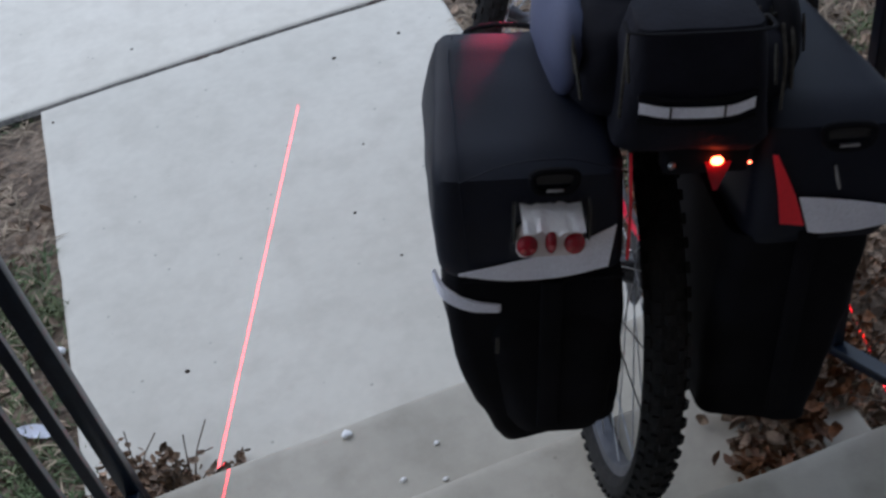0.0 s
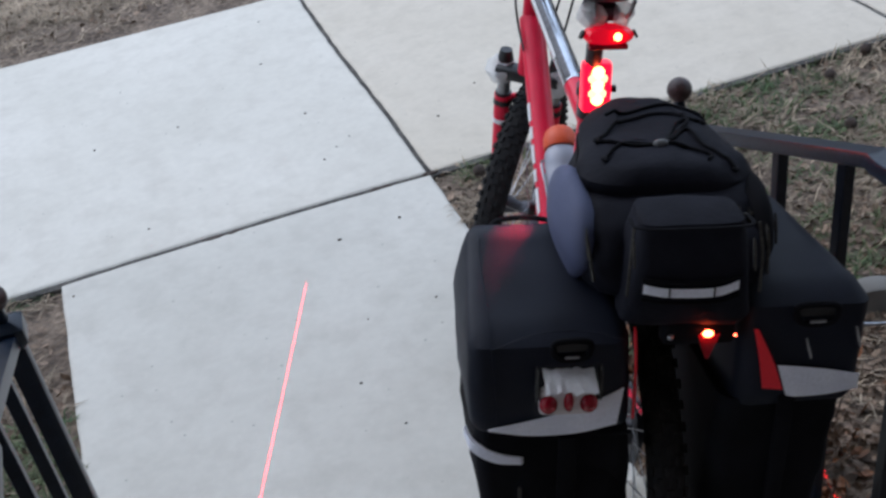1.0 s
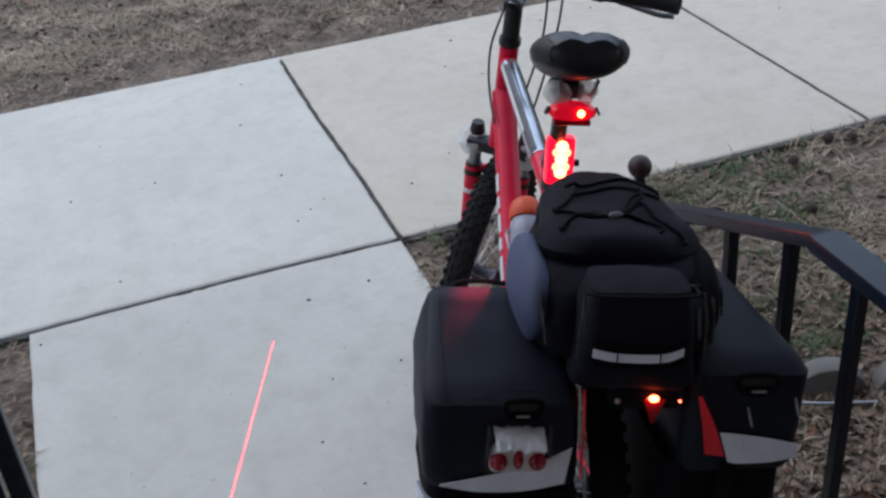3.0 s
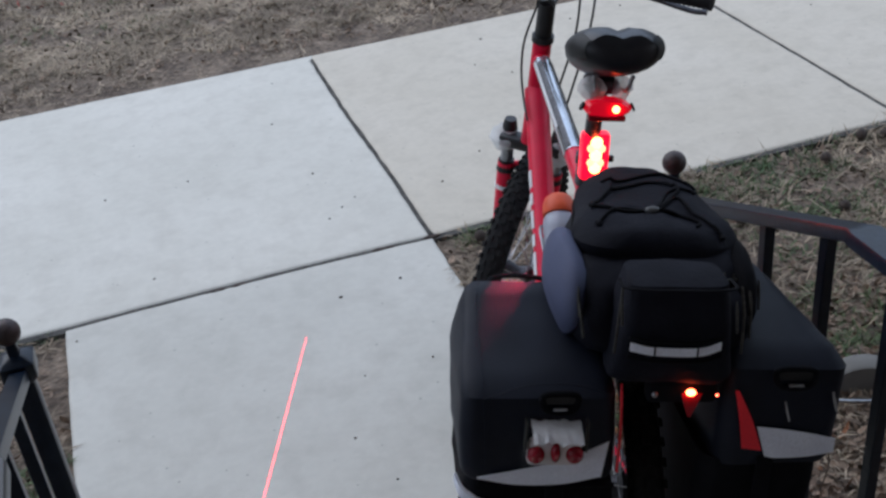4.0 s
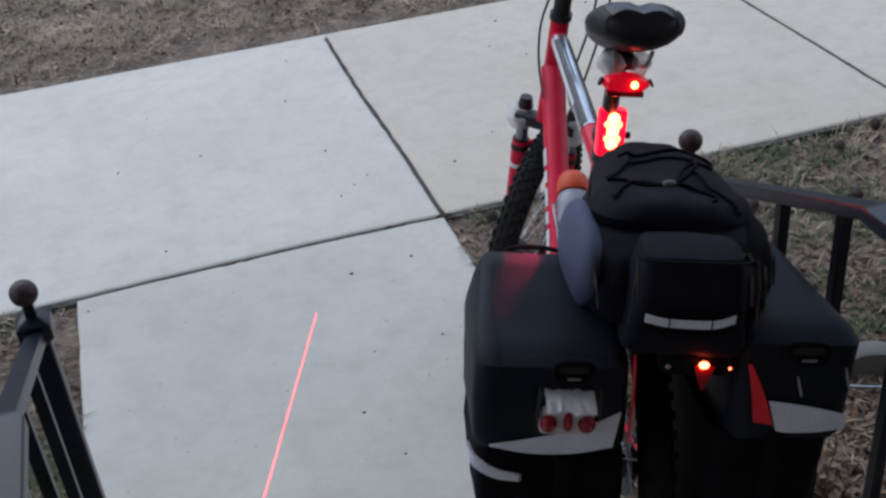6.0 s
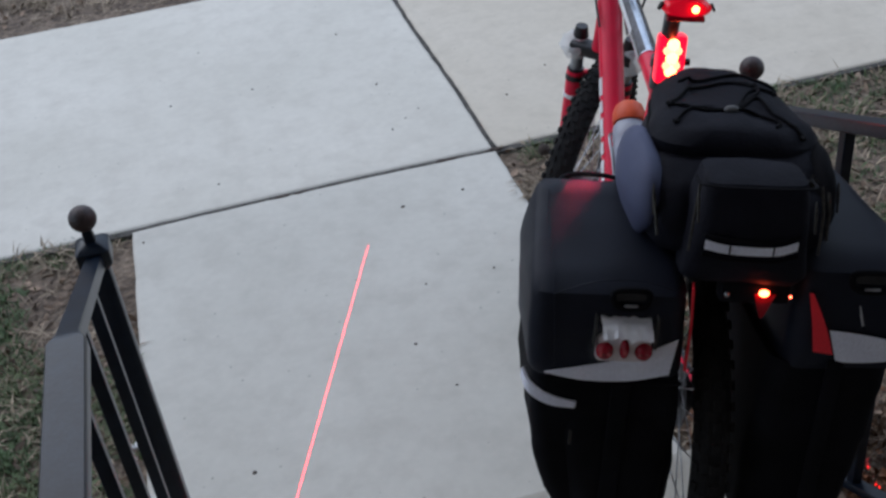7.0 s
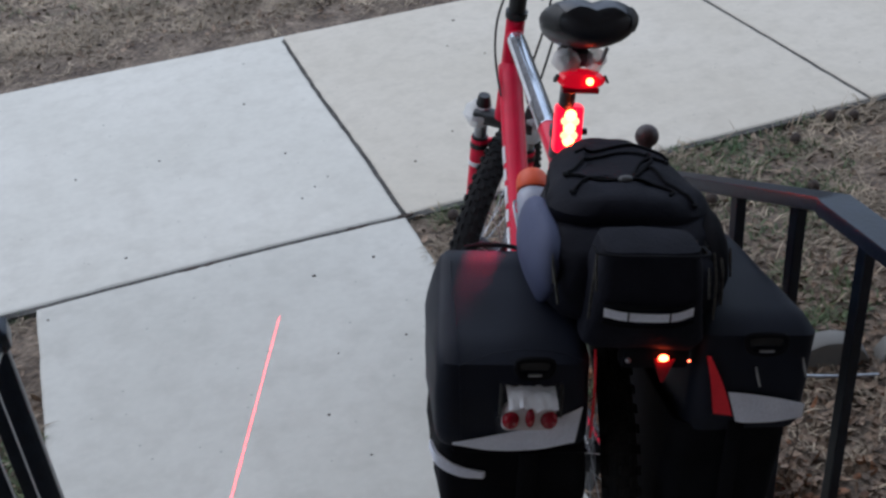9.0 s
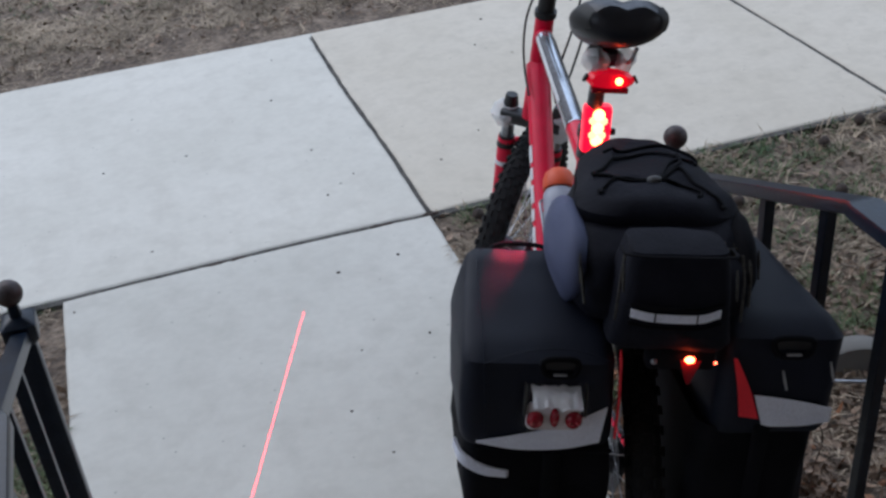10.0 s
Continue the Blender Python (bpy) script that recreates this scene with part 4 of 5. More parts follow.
part("toggle", ball(on_lid(-0.150, 0.003), 1.0, squash=(0.006, 0.011, 0.006), seg=14), VINYL_GREY, bag_lid, "grey cord toggle")

BOT = 0.45

# ---- lamps on the bicycle ----
tail = thing("tail_light", "unlit red three-lens bicycle tail light taped onto the pannier", "bicycle light", BIKE @ Matrix.Translation((-0.001, 0, 0.010)), "bicycle lights")
part("housing", box(-0.332, -0.316, 0.110, 0.182, 0.246, 0.286, 0.008), CLEARCASE, tail, "cloudy clear plastic casing")
for y, z, w, h in ((0.171, 0.265, 0.0115, 0.0125), (0.121, 0.265, 0.0115, 0.0125), (0.146, 0.268, 0.0065, 0.0135)):
    ln = part("lens", ball((-0.332, y, z), 1.0, squash=(0.010, w, h), seg=18), LENS, tail, "unlit glossy red lens")
    for dy in (-0.005, 0.005) if w > 0.009 else (0.0,):
        part("led", ball((-0.3415, y + dy, z - 0.001), 1.0, squash=(0.002, 0.003, 0.003), seg=10), LENS_PALE, ln, "pale unlit diode")
tape_bm = bmesh.new()
tape_rows = []
for i in range(15):
    y = 0.178 - 0.064 * i / 14
    ragged = 0.006 * noise.noise(Vector((y * 160, 3.0, 0)))
    tape_rows.append([Vector((-0.316 - 0.036 * k / 6 - 0.004 * noise.noise(Vector((y * 90, k * 0.7, 2))), y, 0.306 - 0.5 * ragged - (0.014 + ragged) * (k / 6) ** 2 + 0.004 * noise.noise(Vector((y * 70, k * 0.5, 8))))) for k in range(7)])
loft(tape_rows, tape_bm, closed=False)
bmesh.ops.solidify(tape_bm, geom=tape_bm.faces[:], thickness=0.0015)
part("tape", tape_bm, FOIL, tail, "crumpled white tape")
for y in (0.185, 0.106):
    part("tape_edge", box(-0.333, -0.318, y - 0.001, y + 0.001, 0.268, 0.312, 0.0008), ZIP, tail, "shiny folded edge of the tape")
wr = bag_body([(0.238, -0.338, -0.318, 0.112, 0.180), (0.246, -0.350, -0.318, 0.102, 0.190), (0.27, -0.353, -0.318, 0.099, 0.192), (0.292, -0.346, -0.318, 0.102, 0.190), (0.312, -0.334, -0.318, 0.106, 0.186)], rad=0.008, amp=0.003, seed=31)
part("plastic_wrap", wr, FILM, tail, "clear plastic wrap")

rear = thing("rack_light", "small red rear light with two side lasers under the rack bag", "bicycle light", BIKE, "bicycle lights")
part("housing", box(-0.318, -0.29, -0.060, 0.03, 0.340, 0.372, 0.006), CLOTH, rear)
part("lens", loft([[Vector((-0.320, -0.026 + w, z)) for w in (-1 * k, 1 * k)] + [Vector((-0.3185, -0.026 + k, z)), Vector((-0.3185, -0.026 - k, z))] for z, k in ((0.322, 0.002), (0.338, 0.008), (0.356, 0.014))]), LENS, rear, "triangular dark red lens")
part("led", ball((-0.321, -0.024, 0.358), 1.0, squash=(0.004, 0.0066, 0.0048), seg=14), LED_WARM, rear, "bright lit diode")
part("led", ball((-0.317, -0.060, 0.352), 0.0018, seg=8), LED_HOT, rear, "tiny lit diode")
# bead added in place of a white glint at the light's left end
part("glint_bead", ball((-0.319, 0.022, 0.354), 0.004, seg=10), ALLOY, rear, "bright metal bead standing in for a white glint")

post_light = thing("seat_post_light", "lit red light strapped to the seat tube", "bicycle light", BIKE, "bicycle lights")
PL = SEAT_T + Vector((-0.035, 0.0, 0.046))
part("housing", box(PL.x - 0.012, PL.x + 0.016, PL.y - 0.024, PL.y + 0.024, PL.z - 0.048, PL.z + 0.036, 0.007), LED_LENS, post_light, "glowing red lens housing")
for k, (dy, dz) in enumerate(((0, 0.020), (0, -0.002), (0, -0.024), (0.009, 0.010), (-0.009, 0.010), (0.008, -0.015), (-0.008, -0.015))):
    part("led", ball((PL.x - 0.013, PL.y + dy, PL.z + dz), 0.0105 if k < 3 else 0.007, seg=10), LED_WARM if k < 3 else LED_HOT, post_light, "bright lit diode")
part("strap", tube([(SEAT_T.x + 0.003, 0, PL.z - 0.030), (SEAT_T.x + 0.001, 0, PL.z - 0.014)], 0.024, 16), PLASTIC, post_light)
part("knob", tube([(PL.x + 0.004, PL.y - 0.024, PL.z - 0.012), (PL.x + 0.004, PL.y - 0.034, PL.z - 0.012)], 0.006, 10), PLASTIC, post_light)

seat_light = thing("saddle_light", "wide red light wrapped in clear plastic below the saddle", "bicycle light", BIKE, "bicycle lights")
SL = SAD + Vector((-0.045, 0.0, -0.088))
bm = loft([[Vector((SL.x + x, SL.y + w * math.cos(a), SL.z + h * math.sin(a))) for a in [2 * math.pi * k / 20 for k in range(20)]] for x, w, h in ((0.022, 0.030, 0.012), (0.008, 0.039, 0.017), (-0.004, 0.039, 0.017), (-0.012, 0.032, 0.012))])
part("lens", bm, SADDLE_LENS, seat_light, "wide softly lit red lens")
part("led", ball((SL.x - 0.013, SL.y - 0.012, SL.z), 0.0062, seg=12), LED_WARM, seat_light, "bright lit diode")
part("reflector", box(SL.x - 0.010, SL.x + 0.004, SL.y - 0.03, SL.y + 0.03, SL.z - 0.021, SL.z - 0.012, 0.002), LENS, seat_light)
part("bracket", tube([(SL.x + 0.012, SL.y, SL.z), (SL.x + 0.045, SL.y, SL.z + 0.01)], 0.008, 10), PLASTIC, seat_light)
glow = bpy.data.lights.new("saddle_light_beam", "SPOT")
glow.energy, glow.color, glow.spot_size, glow.spot_blend, glow.shadow_soft_size = 10.0, (1.0, 0.05, 0.12), radians(9.5), 0.9, 0.008
beam = new("saddle_light_beam", glow)
beam.parent = seat_light
beam.matrix_basis = look((SL.x - 0.022, SL.y + 0.040, SL.z + 0.006), (-0.130, 0.190, 0.418))
for s, w in ((1, 0.032), (-1, 0.024)):
    bm = ball((SL.x + 0.01, SL.y + 0.024 * s, SL.z + 0.026), 1.0, squash=(0.022, w * 0.6, 0.022), seg=18)
    bm.normal_update()
    wrinkle(bm, 0.008, 40, 3 + s)
    part("plastic_wrap", bm, WRAP, seat_light, "crumpled clear plastic")
for s in (1, -1):
    bm = ball((0, 0, 0), 1.0, squash=(0.042, 0.040, 0.034), seg=20)
    bm.normal_update()
    wrinkle(bm, 0.010, 30, 8 + s)
    q = STEER @ (CROWN + Vector((0.02, 0.066 * s, 0.03)) + AXIS * 0.035)
    bmesh.ops.translate(bm, vec=q, verts=bm.verts[:])
    wrapped = thing("plastic_bag", "clear crumpled plastic tied round the fork crown", "plastic bag", BIKE, "plastic wraps")
    part("film", bm, WRAP, wrapped)


bottle = thing("water_bottle", "translucent grey water bottle with an orange cap in the frame", "bottle", BIKE)
up = Vector((-dt_dir.z, 0, dt_dir.x))
up = up if up.z > 0 else -up
b0 = DT0.lerp(DT1, BOT) + up * 0.080 + Vector((0, -0.018, 0))


def along(a):
    return b0 + dt_dir * a


part("body", tube([along(a) for a in (0.024, 0.03, 0.045, 0.07, 0.078, 0.088, 0.17, 0.19, 0.20)], [0.018, 0.026, 0.034, 0.0365, 0.034, 0.0365, 0.0365, 0.035, 0.030], 24), BOTTLE, bottle, "translucent grey plastic body")
part("cap", tube([along(a) for a in (-0.012, -0.010, -0.003, 0.012, 0.032, 0.034)], [0.010, 0.020, 0.028, 0.0335, 0.0345, 0.033], 24), ORANGE, bottle, "orange screw cap")
for s_ in (1, -1):
    part("cage_wire", tube(smooth_path([along(0.06) - up * 0.04, along(0.06) + Vector((0, 0.04 * s_, 0)), along(0.12) + Vector((0, 0.038 * s_, 0)) + up * 0.01, along(0.19) + Vector((0, 0.03 * s_, 0)), along(0.205) - up * 0.035]), 0.003, 6), ALLOY, bottle)


# ---- side lasers: a lamp between two close plates throws a thin sheet of light ----
def laser(src, a, b, name, watts):
    """Sheet of red light from src, spread over the fan between the points a and b."""
    s, a, b = Vector(src), Vector(a), Vector(b)
    u = (a - s).normalized()
    n = u.cross(b - s).normalized()
    v = n.cross(u)
    fan = math.atan2((b - s).dot(v), (b - s).dot(u))
    th = thing(name, "tiny black laser housing that throws a red line on the ground", "laser", Matrix.Translation(s), "side lasers")
    R, W = 0.007, 0.0000075
    for sgn in (1, -1):
        loops = []
        for h in (W, 0.002):
            loops.append([u * (R * math.cos(t)) + v * (R * math.sin(t)) + n * (sgn * h) for t in [2 * math.pi * k / 40 for k in range(40)]])
        part("plate", loft(loops), PLASTIC, th)
    arc = [fan + (2 * math.pi - fan) * k / 40 for k in range(41)]
    loops = [[u * (r * math.cos(t)) + v * (r * math.sin(t)) + n * h for r, h in ((R * 0.75, -0.0015), (R * 0.99, -0.0015), (R * 0.99, 0.0015), (R * 0.75, 0.0015))] for t in arc]
    part("rim_wall", loft(loops), PLASTIC, th)
    d = bpy.data.lights.new("laser_diode", "POINT")
    d.energy, d.color, d.shadow_soft_size = watts, (1.0, 0.015, 0.045), 0.0
    lamp = new("laser_diode", d)
    lamp.parent = th
    return th


LASER_L = BIKE @ (SL + Vector((-0.002, 0.041, 0.002)))
laser(LASER_L, (-0.514, -0.378, 0.0), (-1.10, -1.86, 0.0), "side_laser", 620.0)
LASER_R = BIKE @ (SL + Vector((-0.002, -0.041, 0.002)))
laser(LASER_R, (0.40, -1.45, 0.0), (0.22, -2.1, 0.0), "side_laser", 700.0)

# ---- unseen slab behind and above the camera, added to shade steps and bags ----
roof = finish("unseen_shade_slab", box(-3.2, 2.2, -4.4, -1.50, 2.62, 2.8, 0.01), SHADE_SLAB)
tagged(roof, "unseen flat white slab added above the landing to shade it", "roof", kind="structure")


# ---- far side: an unseen brown backdrop, added to darken the horizon in reflections ----
def far_backdrop():
    bm = bmesh.new()
    rows = []
    for i in range(121):
        a = radians(8 + 164 * i / 120)
        top = 6.5 + 2.0 * noise.noise(Vector((i * 0.11, 4, 0))) + 0.9 * noise.noise(Vector((i * 0.47, 9, 0)))
        rows.append([Vector((r * math.cos(a), r * math.sin(a), z)) for r, z in ((26, -0.1), (25.4, 1.6), (25.8, top * 0.6), (26.6, top), (28, top * 0.9), (28.4, -0.1))])
    loft(rows, bm)
    return tagged(finish("backdrop", bm, BACKDROP_BROWN), "tall unseen brown backdrop added to darken low reflections", "hedge", kind="structure")


far_backdrop()


# ---- yard ----
def on_slab(x, y):
    return (-6 < x < 8 and -0.005 < y < 1.805) or (-1.21 < x < 0.005 and -1.65 < y <= 0) or (-1.18 < x < 0.11 and y < -1.5)


def ground_z(x, y):
    p = Vector((x, y, 0))
    z = -0.035 + 0.022 * noise.noise(p * 0.9) + 0.018 * noise.noise(p * 3.1) + 0.01 * noise.noise(p * 8)
    if y > 2.0:
        z += 0.02 + 0.012 * noise.noise(p * 6)
    # soil lies almost level with the paving along its edges
    d1 = max(0.0, -0.02 - y, y - 1.83)
    d2 = math.hypot(max(0.0, -1.25 - x, x - 0.03), max(0.0, y - 0.2))
    t = max(0.0, 1.0 - min(d1, d2) / 0.35)
    return z * (1 - t) + t * (-0.012 + 0.12 * (min(z, -0.014) + 0.014))


def blades(name, label, mat, count, regions, density, length, lie, seed):
    """Tufts of bent blades strewn over the regions where density(x, y) allows."""
    rng = random.Random(seed)
    vs, fs = [], []
    made = 0
    tries = 0
    total = sum(w for *_, w in regions)
    while made < count and tries < count * 12:
        tries += 1
        pick = rng.random() * total
        for x0, x1, y0, y1, w in regions:
            pick -= w
            if pick <= 0:
                break
        x, y = rng.uniform(x0, x1), rng.uniform(y0, y1)
        if on_slab(x, y) or rng.random() > density(x, y):
            continue
        z = ground_z(x, y) - 0.002
        for k in range(rng.randint(3, 9)):
            a = rng.uniform(0, 2 * math.pi)
            ln = rng.uniform(*length)
            t = rng.uniform(*lie)
            bx, by = x + rng.gauss(0, 0.012), y + rng.gauss(0, 0.012)
            d = Vector((math.cos(a), math.sin(a), 0))
            w = Vector((-d.y, d.x, 0)) * rng.uniform(0.0012, 0.0030)
            p0 = Vector((bx, by, z))
            p1 = p0 + d * (ln * 0.55 * math.sin(t)) + Vector((0, 0, ln * 0.55 * math.cos(t)))
            t2 = min(t + rng.uniform(0.1, 0.7), 1.6)
            p2 = p1 + d * (ln * 0.45 * math.sin(t2)) + Vector((0, 0, ln * 0.45 * math.cos(t2)))
            i = len(vs)
            vs += [p0 - w, p0 + w, p1 - w, p1 + w, p2]
            fs += [(i, i + 1, i + 3, i + 2), (i + 2, i + 3, i + 4)]
            made += 1
    me = bpy.data.meshes.new(name)
    me.from_pydata([tuple(v) for v in vs], [], fs)
    me.materials.append(mat)
    return tagged(new(name, me), label, "grass", kind="stuff")


FAR = (-4.0, 3.2, 1.82, 4.6, 4.2)
RIGHT = (0.0, 3.4, -3.2, 0.0, 2.6)
LEFT = (-3.2, -1.2, -3.4, 0.0, 1.8)


def patch(x, y, f, lo, hi, off):
    n = 0.5 + 0.5 * noise.noise(Vector((x * f + off, y * f - off, off)))
    return max(0.0, min(1.0, (n - lo) / (hi - lo)))


def straw_cover(x, y):
    c = patch(x, y, 2.3, 0.30, 0.62, 3.0) * (0.15 + 0.85 * patch(x, y, 8.0, 0.40, 0.62, 7.0))
    if y > 1.8:
        return min(1.0, 1.6 * c + 0.12) * min(1.0, 0.06 + max(0.0, y - 1.88) * 2.2)
    return c * (0.35 if x > 0 and y < -0.8 else 0.3 if x < -1.2 and y < -0.2 else 1.0)


blades("dead_grass", "matted straw-coloured dead grass", STRAW, 120000, [FAR, RIGHT, LEFT], straw_cover, (0.03, 0.09), (0.8, 1.55), 11)
blades("bleached_grass", "flattened pale bleached grass in clumps", BLEACHED, 75000, [FAR], lambda x, y: patch(x, y, 2.6, 0.47, 0.62, 13.0) * min(1.0, max(0.0, y - 1.95) * 1.8), (0.03, 0.08), (1.1, 1.6), 13)
blades("green_grass", "sparse green grass patches", GREEN, 66000, [(FAR[0], FAR[1], 2.3, 5.5, 0.8), (0.05, 3.4, -1.1, 0.0, 1.8), (LEFT[0], LEFT[1], LEFT[2], LEFT[3], 3.2)], lambda x, y: patch(x, y, 1.6, 0.44, 0.68, 9.0) * (0.3 + 0.7 * patch(x, y, 9.0, 0.4, 0.6, 2.0)) * (2.4 if x < -1.2 and y < 0 else 0.8), (0.02, 0.05), (0.4, 1.3), 12)


def litter(name, label, mat, count, regions, size, seed, lift=0.004):
    """Curled leaf scraps lying on the ground."""
    rng = random.Random(seed)
    vs, fs = [], []
    for q in range(count):
        x0, x1, y0, y1 = regions[q % len(regions)]
        x, y = rng.uniform(x0, x1), rng.uniform(y0, y1)
        if on_slab(x, y):
            continue
        m = Matrix.Translation((x, y, ground_z(x, y) + lift + rng.random() * 0.008)) @ Euler((rng.gauss(0, 0.5), rng.gauss(0, 0.5), rng.uniform(0, 6.3))).to_matrix().to_4x4()
        L, W = rng.uniform(*size), rng.uniform(*size) * 0.55
        curl = rng.uniform(-0.3, 0.5)
        i = len(vs)
        for u, wdt in ((-1, 0.1), (-0.4, 1), (0.3, 0.9), (1, 0.05)):
            for sgn in (-1, 0, 1):
                vs.append(m @ Vector((u * L / 2, sgn * wdt * W / 2, curl * L * (u * u * 0.5 + abs(sgn) * wdt * 0.3))))
        for r in range(3):
            for c in range(2):
                k = i + r * 3 + c
                fs.append((k, k + 1, k + 4, k + 3))
    me = bpy.data.meshes.new(name)
    me.from_pydata([tuple(v) for v in vs], [], fs)
    me.materials.append(mat)
    return tagged(new(name, me), label, "leaf litter", kind="stuff")


litter("leaf_litter", "small dull brown leaf scraps on the soil", PALE_LEAF, 16000, [(0.0, 2.6, -2.6, -0.02), (0.0, 1.6, -2.6, -0.6), (0.1, 1.3, -2.4, -0.8), (-3.6, 2.6, 1.95, 4.2), (-3.6, 2.6, 1.95, 4.2), (-2.6, -1.22, -3.0, -0.1)], (0.015, 0.045), 21)
litter("red_leaves", "scattered reddish fallen leaves on the far lawn", RED_LEAF, 150, [(-2.2, -0.6, 3.3, 4.0), (-0.6, 0.4, 2.9, 3.6)], (0.03, 0.07), 27)
litter("fallen_leaves", "russet fallen leaves beside the railing", LEAF, 420, [(0.11, 0.9, -2.4, -1.1), (0.11, 0.5, -2.3, -1.5), (0.02, 0.3, -1.5, -0.9)], (0.025, 0.06), 22)


def seed_ball(x, y):
    bm = ball((0, 0, 0.014), 0.020, seg=12)
    for k in range(34):
        a, h = k * 2.4, -0.95 + 1.9 * k / 33
        r = math.sqrt(max(0, 1 - h * h))
        d = Vector((r * math.cos(a), r * math.sin(a), h))
        tube([Vector((0, 0, 0.014)) + d * 0.015, Vector((0, 0, 0.014)) + d * 0.023], [0.0028, 0.0006], 5, bm)
    ob = finish("seed_ball", bm, SEEDBALL)
    ob.matrix_world = Matrix.Translation((x, y, ground_z(x, y) + 0.012)) @ Matrix.Rotation(x * 9, 4, "Z")
    return tagged(ob, "dark spiky round seed ball on the grass", "seed ball", "seed balls")


first = seed_ball(0.72, -0.20)
for x, y in ((0.60, -0.29), (1.42, -0.14), (1.70, -0.09), (1.62, -0.06), (1.30, -0.42), (0.95, -0.36), (0.14, -0.09), (1.85, -0.55), (0.50, -0.52)):
    copy_thing(first, Matrix.Translation((x, y, ground_z(x, y) + 0.012)) @ Matrix.Rotation(x * 9, 4, "Z"))


def edging(x, y, turn):
    """Scalloped concrete lawn-edging block: a half-round slab set upright on a low base."""
    loops = []
    for d, sc in ((-0.03, 0.96), (-0.026, 1.0), (0.026, 1.0), (0.03, 0.96)):
        lp = [Vector((-0.10 * sc, d, -0.05))]
        for k in range(17):
            a = math.pi - math.pi * k / 16
            lp.append(Vector((0.098 * sc * math.cos(a), d, 0.02 + 0.085 * sc * math.sin(a))))
        lp.append(Vector((0.10 * sc, d, -0.05)))
        loops.append(lp)
    ob = finish("edging_block", loft(loops), CONC_GREY)
    ob.matrix_world = Matrix.Translation((x, y, ground_z(x, y) - 0.018)) @ Matrix.Rotation(turn, 4, "Z")
    return tagged(ob, "weathered grey scalloped concrete lawn edging block", "edging", "edging blocks")


for x, y, t in ((0.80, -1.20, -0.35), (1.01, -1.27, -0.30), (1.21, -1.34, -0.38)):
    edging(x, y, t)
bm = tube(smooth_path([(0.64, -1.22, 0.0), (0.74, -1.275, 0.003), (0.80, -1.30, 0.003), (0.86, -1.32, 0.0)]), 0.005, 8)
tagged(finish("thin_pipe", bm, ALLOY), "thin grey metal rod lying on the soil", "rod")


def dry_plant(x, y, z, label, heads, seed, size=1.0, flat=1.0, leaf=1.0, mats=(PALE_LEAF, LEAF, LEAF)):
    """Winter-dead garden plant: thin stems with curled brown leaves and papery heads."""
    rng = random.Random(seed)
    th = thing("dry_plant", label, "dead plant", Matrix.Translation((x, y, z)), "dead plants")
    st = bmesh.new()
    tips = []
    for k in range(26 if leaf == 1.0 else 5):
        a = rng.uniform(0, 2 * math.pi)
        r, h = rng.uniform(0.02, 0.12), rng.uniform(0.05, 0.20)
        b = Vector((rng.gauss(0, 0.04), rng.gauss(0, 0.03), -0.01))
        tip = b + Vector((r * math.cos(a), r * math.sin(a), h))
        mid = (b + tip) / 2 + Vector((rng.gauss(0, 0.015), rng.gauss(0, 0.015), 0.02))
        tube(smooth_path([b, mid, tip], 4), [0.0022] * 4 + [0.0014] * 5, 5, st)
        tips.append(tip)
    tagged(part("stem_tangle", st, TWIG, th), kind="stuff")
    for q in range(heads):
        vs, fs = [], []
        c = Vector((rng.gauss(0, 0.06), rng.gauss(0, 0.035), rng.uniform(0.02, 0.08)))
        for k in range(46):
            m = Matrix.Translation(c + Vector((rng.gauss(0, 0.022), rng.gauss(0, 0.022), rng.gauss(0, 0.016)))) @ Euler((rng.uniform(-1.5, 1.5), rng.uniform(-1.5, 1.5), rng.uniform(0, 6.3))).to_matrix().to_4x4()
            L, W, curl = leaf * rng.uniform(0.014, 0.030), leaf * rng.uniform(0.010, 0.02), rng.uniform(0.1, 0.7)
            i = len(vs)
            for u, w in ((-1, 0.2), (-0.3, 1), (0.4, 0.8), (1, 0.1)):
                for sgn in (-1, 0, 1):
                    vs.append(tuple(m @ Vector((u * L / 2, sgn * w * W / 2, curl * L * (u * u * 0.5 + abs(sgn) * w * 0.4)))))
            for r in range(3):
                for cc in range(2):
                    kk = i + r * 3 + cc
                    fs.append((kk, kk + 1, kk + 4, kk + 3))
        me = bpy.data.meshes.new("leaf_head")
        me.from_pydata(vs, [], fs)
        me.materials.append(mats[q % 3])
        ob = new("leaf_head", me)
        ob.parent = th
        ob["kind"] = "stuff"
    th.scale = (size, size, size * flat)
    return th


dry_plant(-1.05, -1.485, -0.01, "dead tan garden plant at the foot of the steps", 11, 31, 1.0, 0.9, mats=(TAN_LEAF, PALE_LEAF, TAN_LEAF))
dry_plant(-0.07, -1.985, 0.25, "heap of curled russet leaves caught on the step", 10, 32, 0.80, 0.60, 1.7)
dry_plant(0.035, -1.90, 0.25, "heap of curled brown leaves against the railing", 10, 36, 0.85, 0.9, 1.5)
dry_plant(0.24, -1.74, -0.01, "dead brown shrub behind the porch railing", 8, 33)
dry_plant(0.19, -1.98, -0.01, "dead brown shrub behind the porch railing", 10, 35, 1.25)
dry_plant(0.33, -1.55, -0.01, "dead brown shrub behind the porch railing", 7, 34)

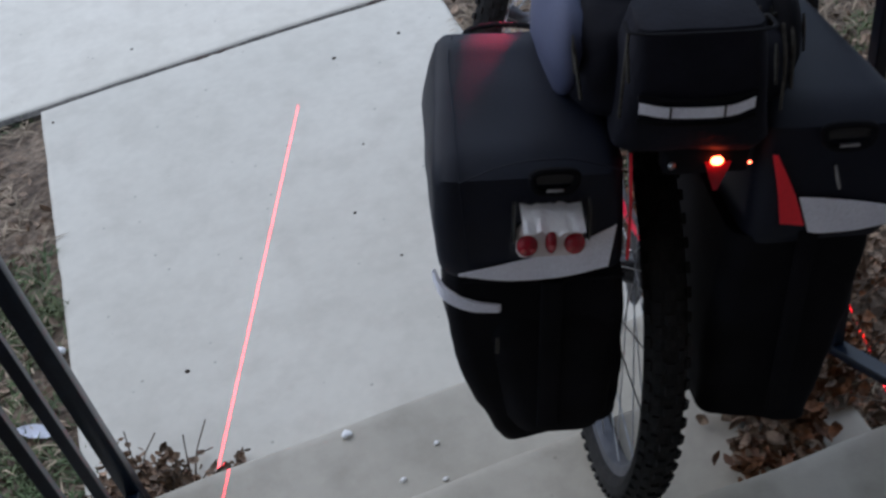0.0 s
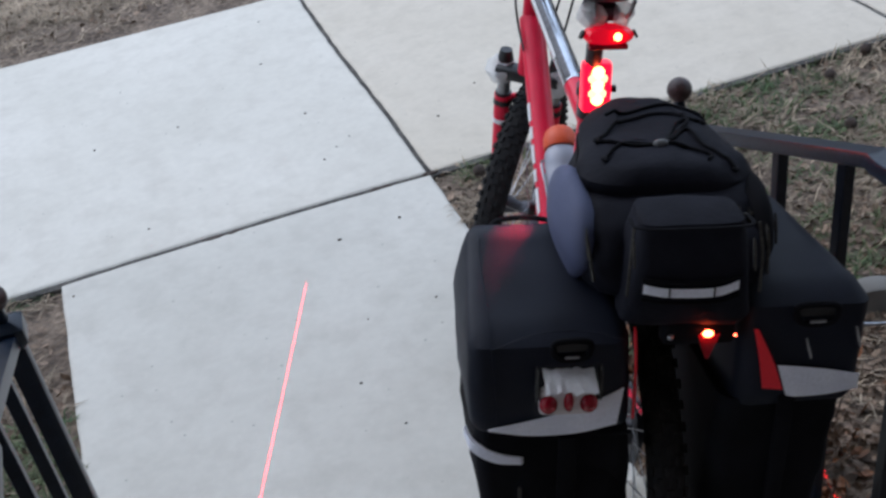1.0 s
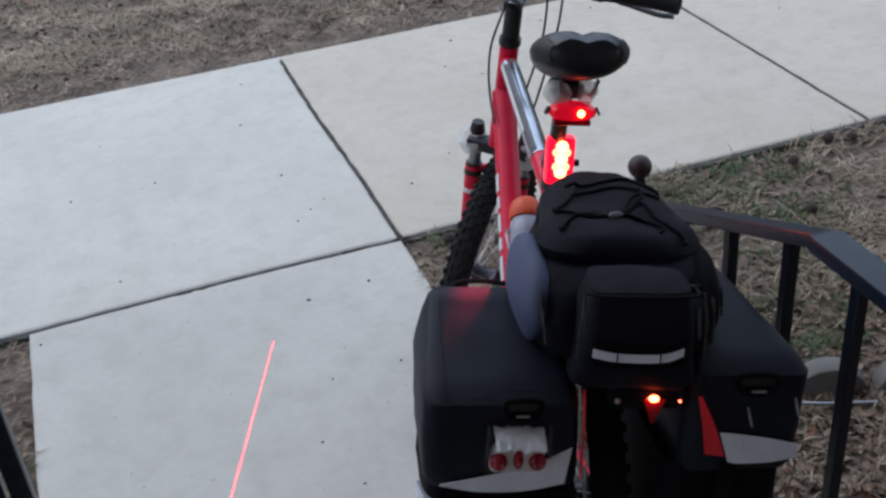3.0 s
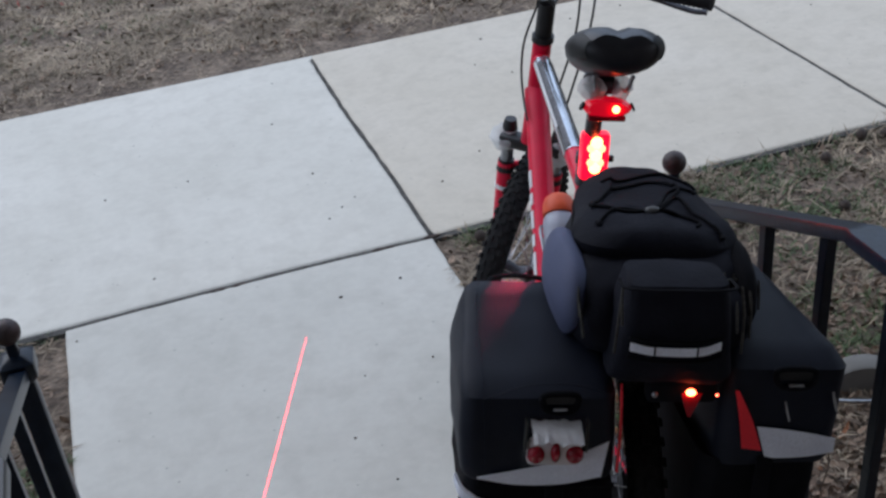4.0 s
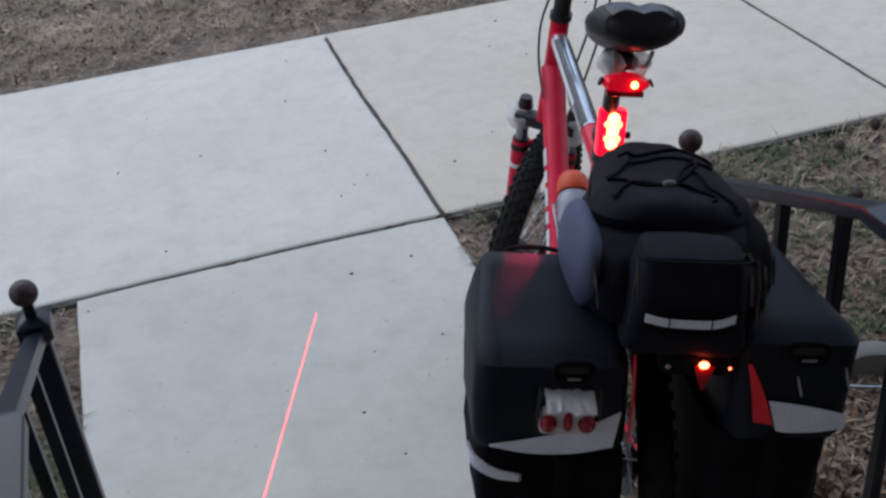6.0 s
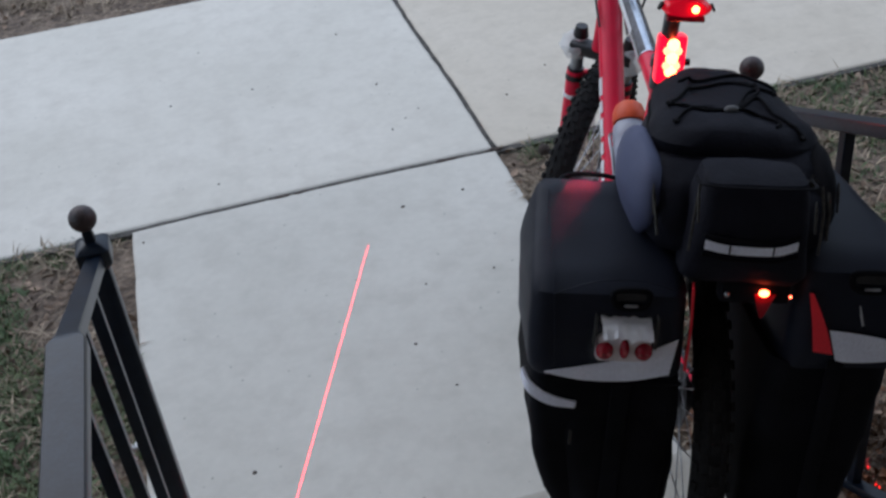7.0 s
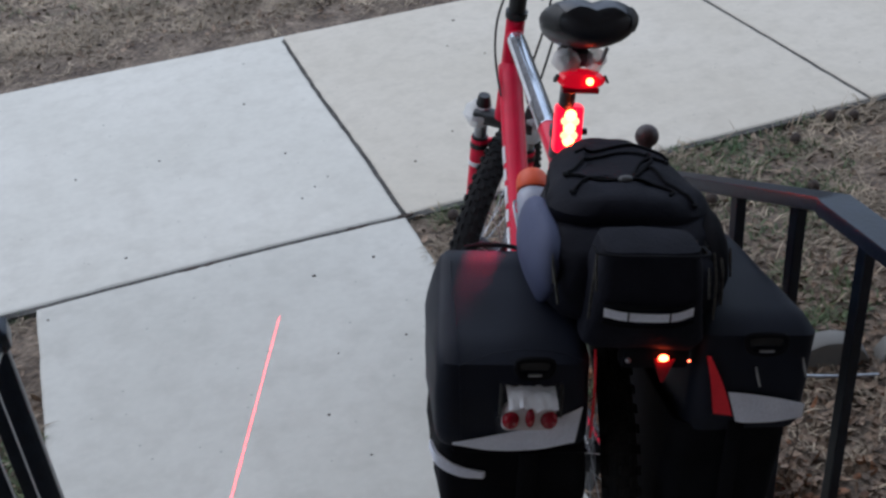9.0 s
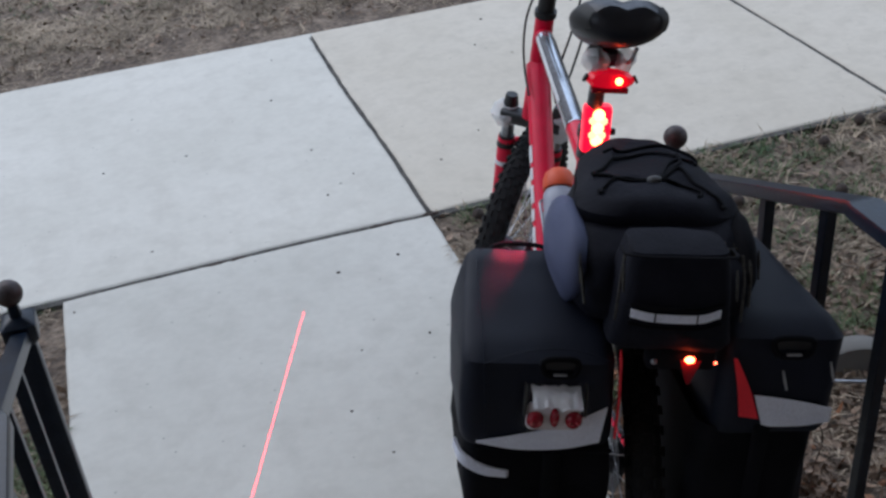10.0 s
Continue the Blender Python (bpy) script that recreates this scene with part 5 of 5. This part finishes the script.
# tar blots in the long joint and grit on the slabs
bm = bmesh.new()
for x, w in ((-0.72, 0.045), (-0.655, 0.035), (-0.17, 0.042), (0.0, 0.03)):
    v = ball((x, 0.0, -0.004), 1.0, bm, (w, 0.011, 0.005), 18)
bm.normal_update()
wrinkle(bm, 0.004, 40, 2)
part("tar_patch", bm, SEEDBALL, pavement, "black tar blots in the joint")
rng = random.Random(5)
bm = bmesh.new()
spots = [(-0.25, 1.56), (-0.33, 1.14), (-0.89, 1.23), (-0.72, 0.80), (-1.03, 0.80), (-0.27, 0.63), (-0.29, 0.27), (-0.23, 0.33), (-0.17, 0.38), (0.74, 1.56), (0.73, 1.13), (0.15, 0.34), (-0.91, 0.16), (-0.37, -0.22), (-0.17, -0.20), (-0.20, -0.63), (-0.40, -0.63), (-0.49, -0.87), (-0.43, -1.06), (-1.17, -0.09), (-0.957, -1.177), (0.35, 0.50)] + [(rng.uniform(-2.5, 2.5), rng.uniform(0.1, 1.7)) for k in range(6)]
for x, y in spots:
    r = rng.uniform(0.0028, 0.0052)
    ball((x, y, r * 0.3), 1.0, bm, (r * rng.uniform(0.8, 1.6), r, r * 0.6), 8)
grit = finish("grit", bm, SEEDBALL)
tagged(grit, "dark crumbs of dirt strewn on the slabs", "debris", kind="stuff")
bm = bmesh.new()
for x, y, z, r in ((-0.68, -1.56, 0.09, 0.011), (-0.53, -1.65, 0.09, 0.006), (-0.61, -1.70, 0.09, 0.007), (-0.54, -1.73, 0.09, 0.006), (-1.225, -0.98, -0.012, 0.016), (-1.235, -1.02, -0.012, 0.009)):
    ball((x, y, z + r * 0.4), 1.0, bm, (r, r * 0.8, r * 0.6), 8)
bm.normal_update()
wrinkle(bm, 0.003, 90, 4)
tagged(finish("paint_flakes", bm, WHITE), "small white chips on the concrete", "debris", kind="stuff")


def paper_scrap(x, y, turn):
    """Crumpled torn strip of pale film lying in the grass."""
    rows = []
    for i in range(9):
        u = -0.055 + 0.11 * i / 8
        w = 0.014 * math.sin(math.pi * (i + 0.6) / 9.2) + 0.003
        rows.append([Vector((u, w * k, 0.012 + 0.010 * noise.noise(Vector((u * 50, k * 1.3, 5))))) for k in (-1, -0.3, 0.4, 1)])
    bm = loft(rows, closed=False)
    bmesh.ops.solidify(bm, geom=bm.faces[:], thickness=0.0012)
    ob = finish("paper_scrap", bm, REFLECT)
    ob.matrix_world = Matrix.Translation((x, y, ground_z(x, y) + 0.006)) @ Matrix.Rotation(turn, 4, "Z")
    return tagged(ob, "crumpled pale scrap of paper in the grass", "litter")


paper_scrap(-1.285, -1.195, -0.5)
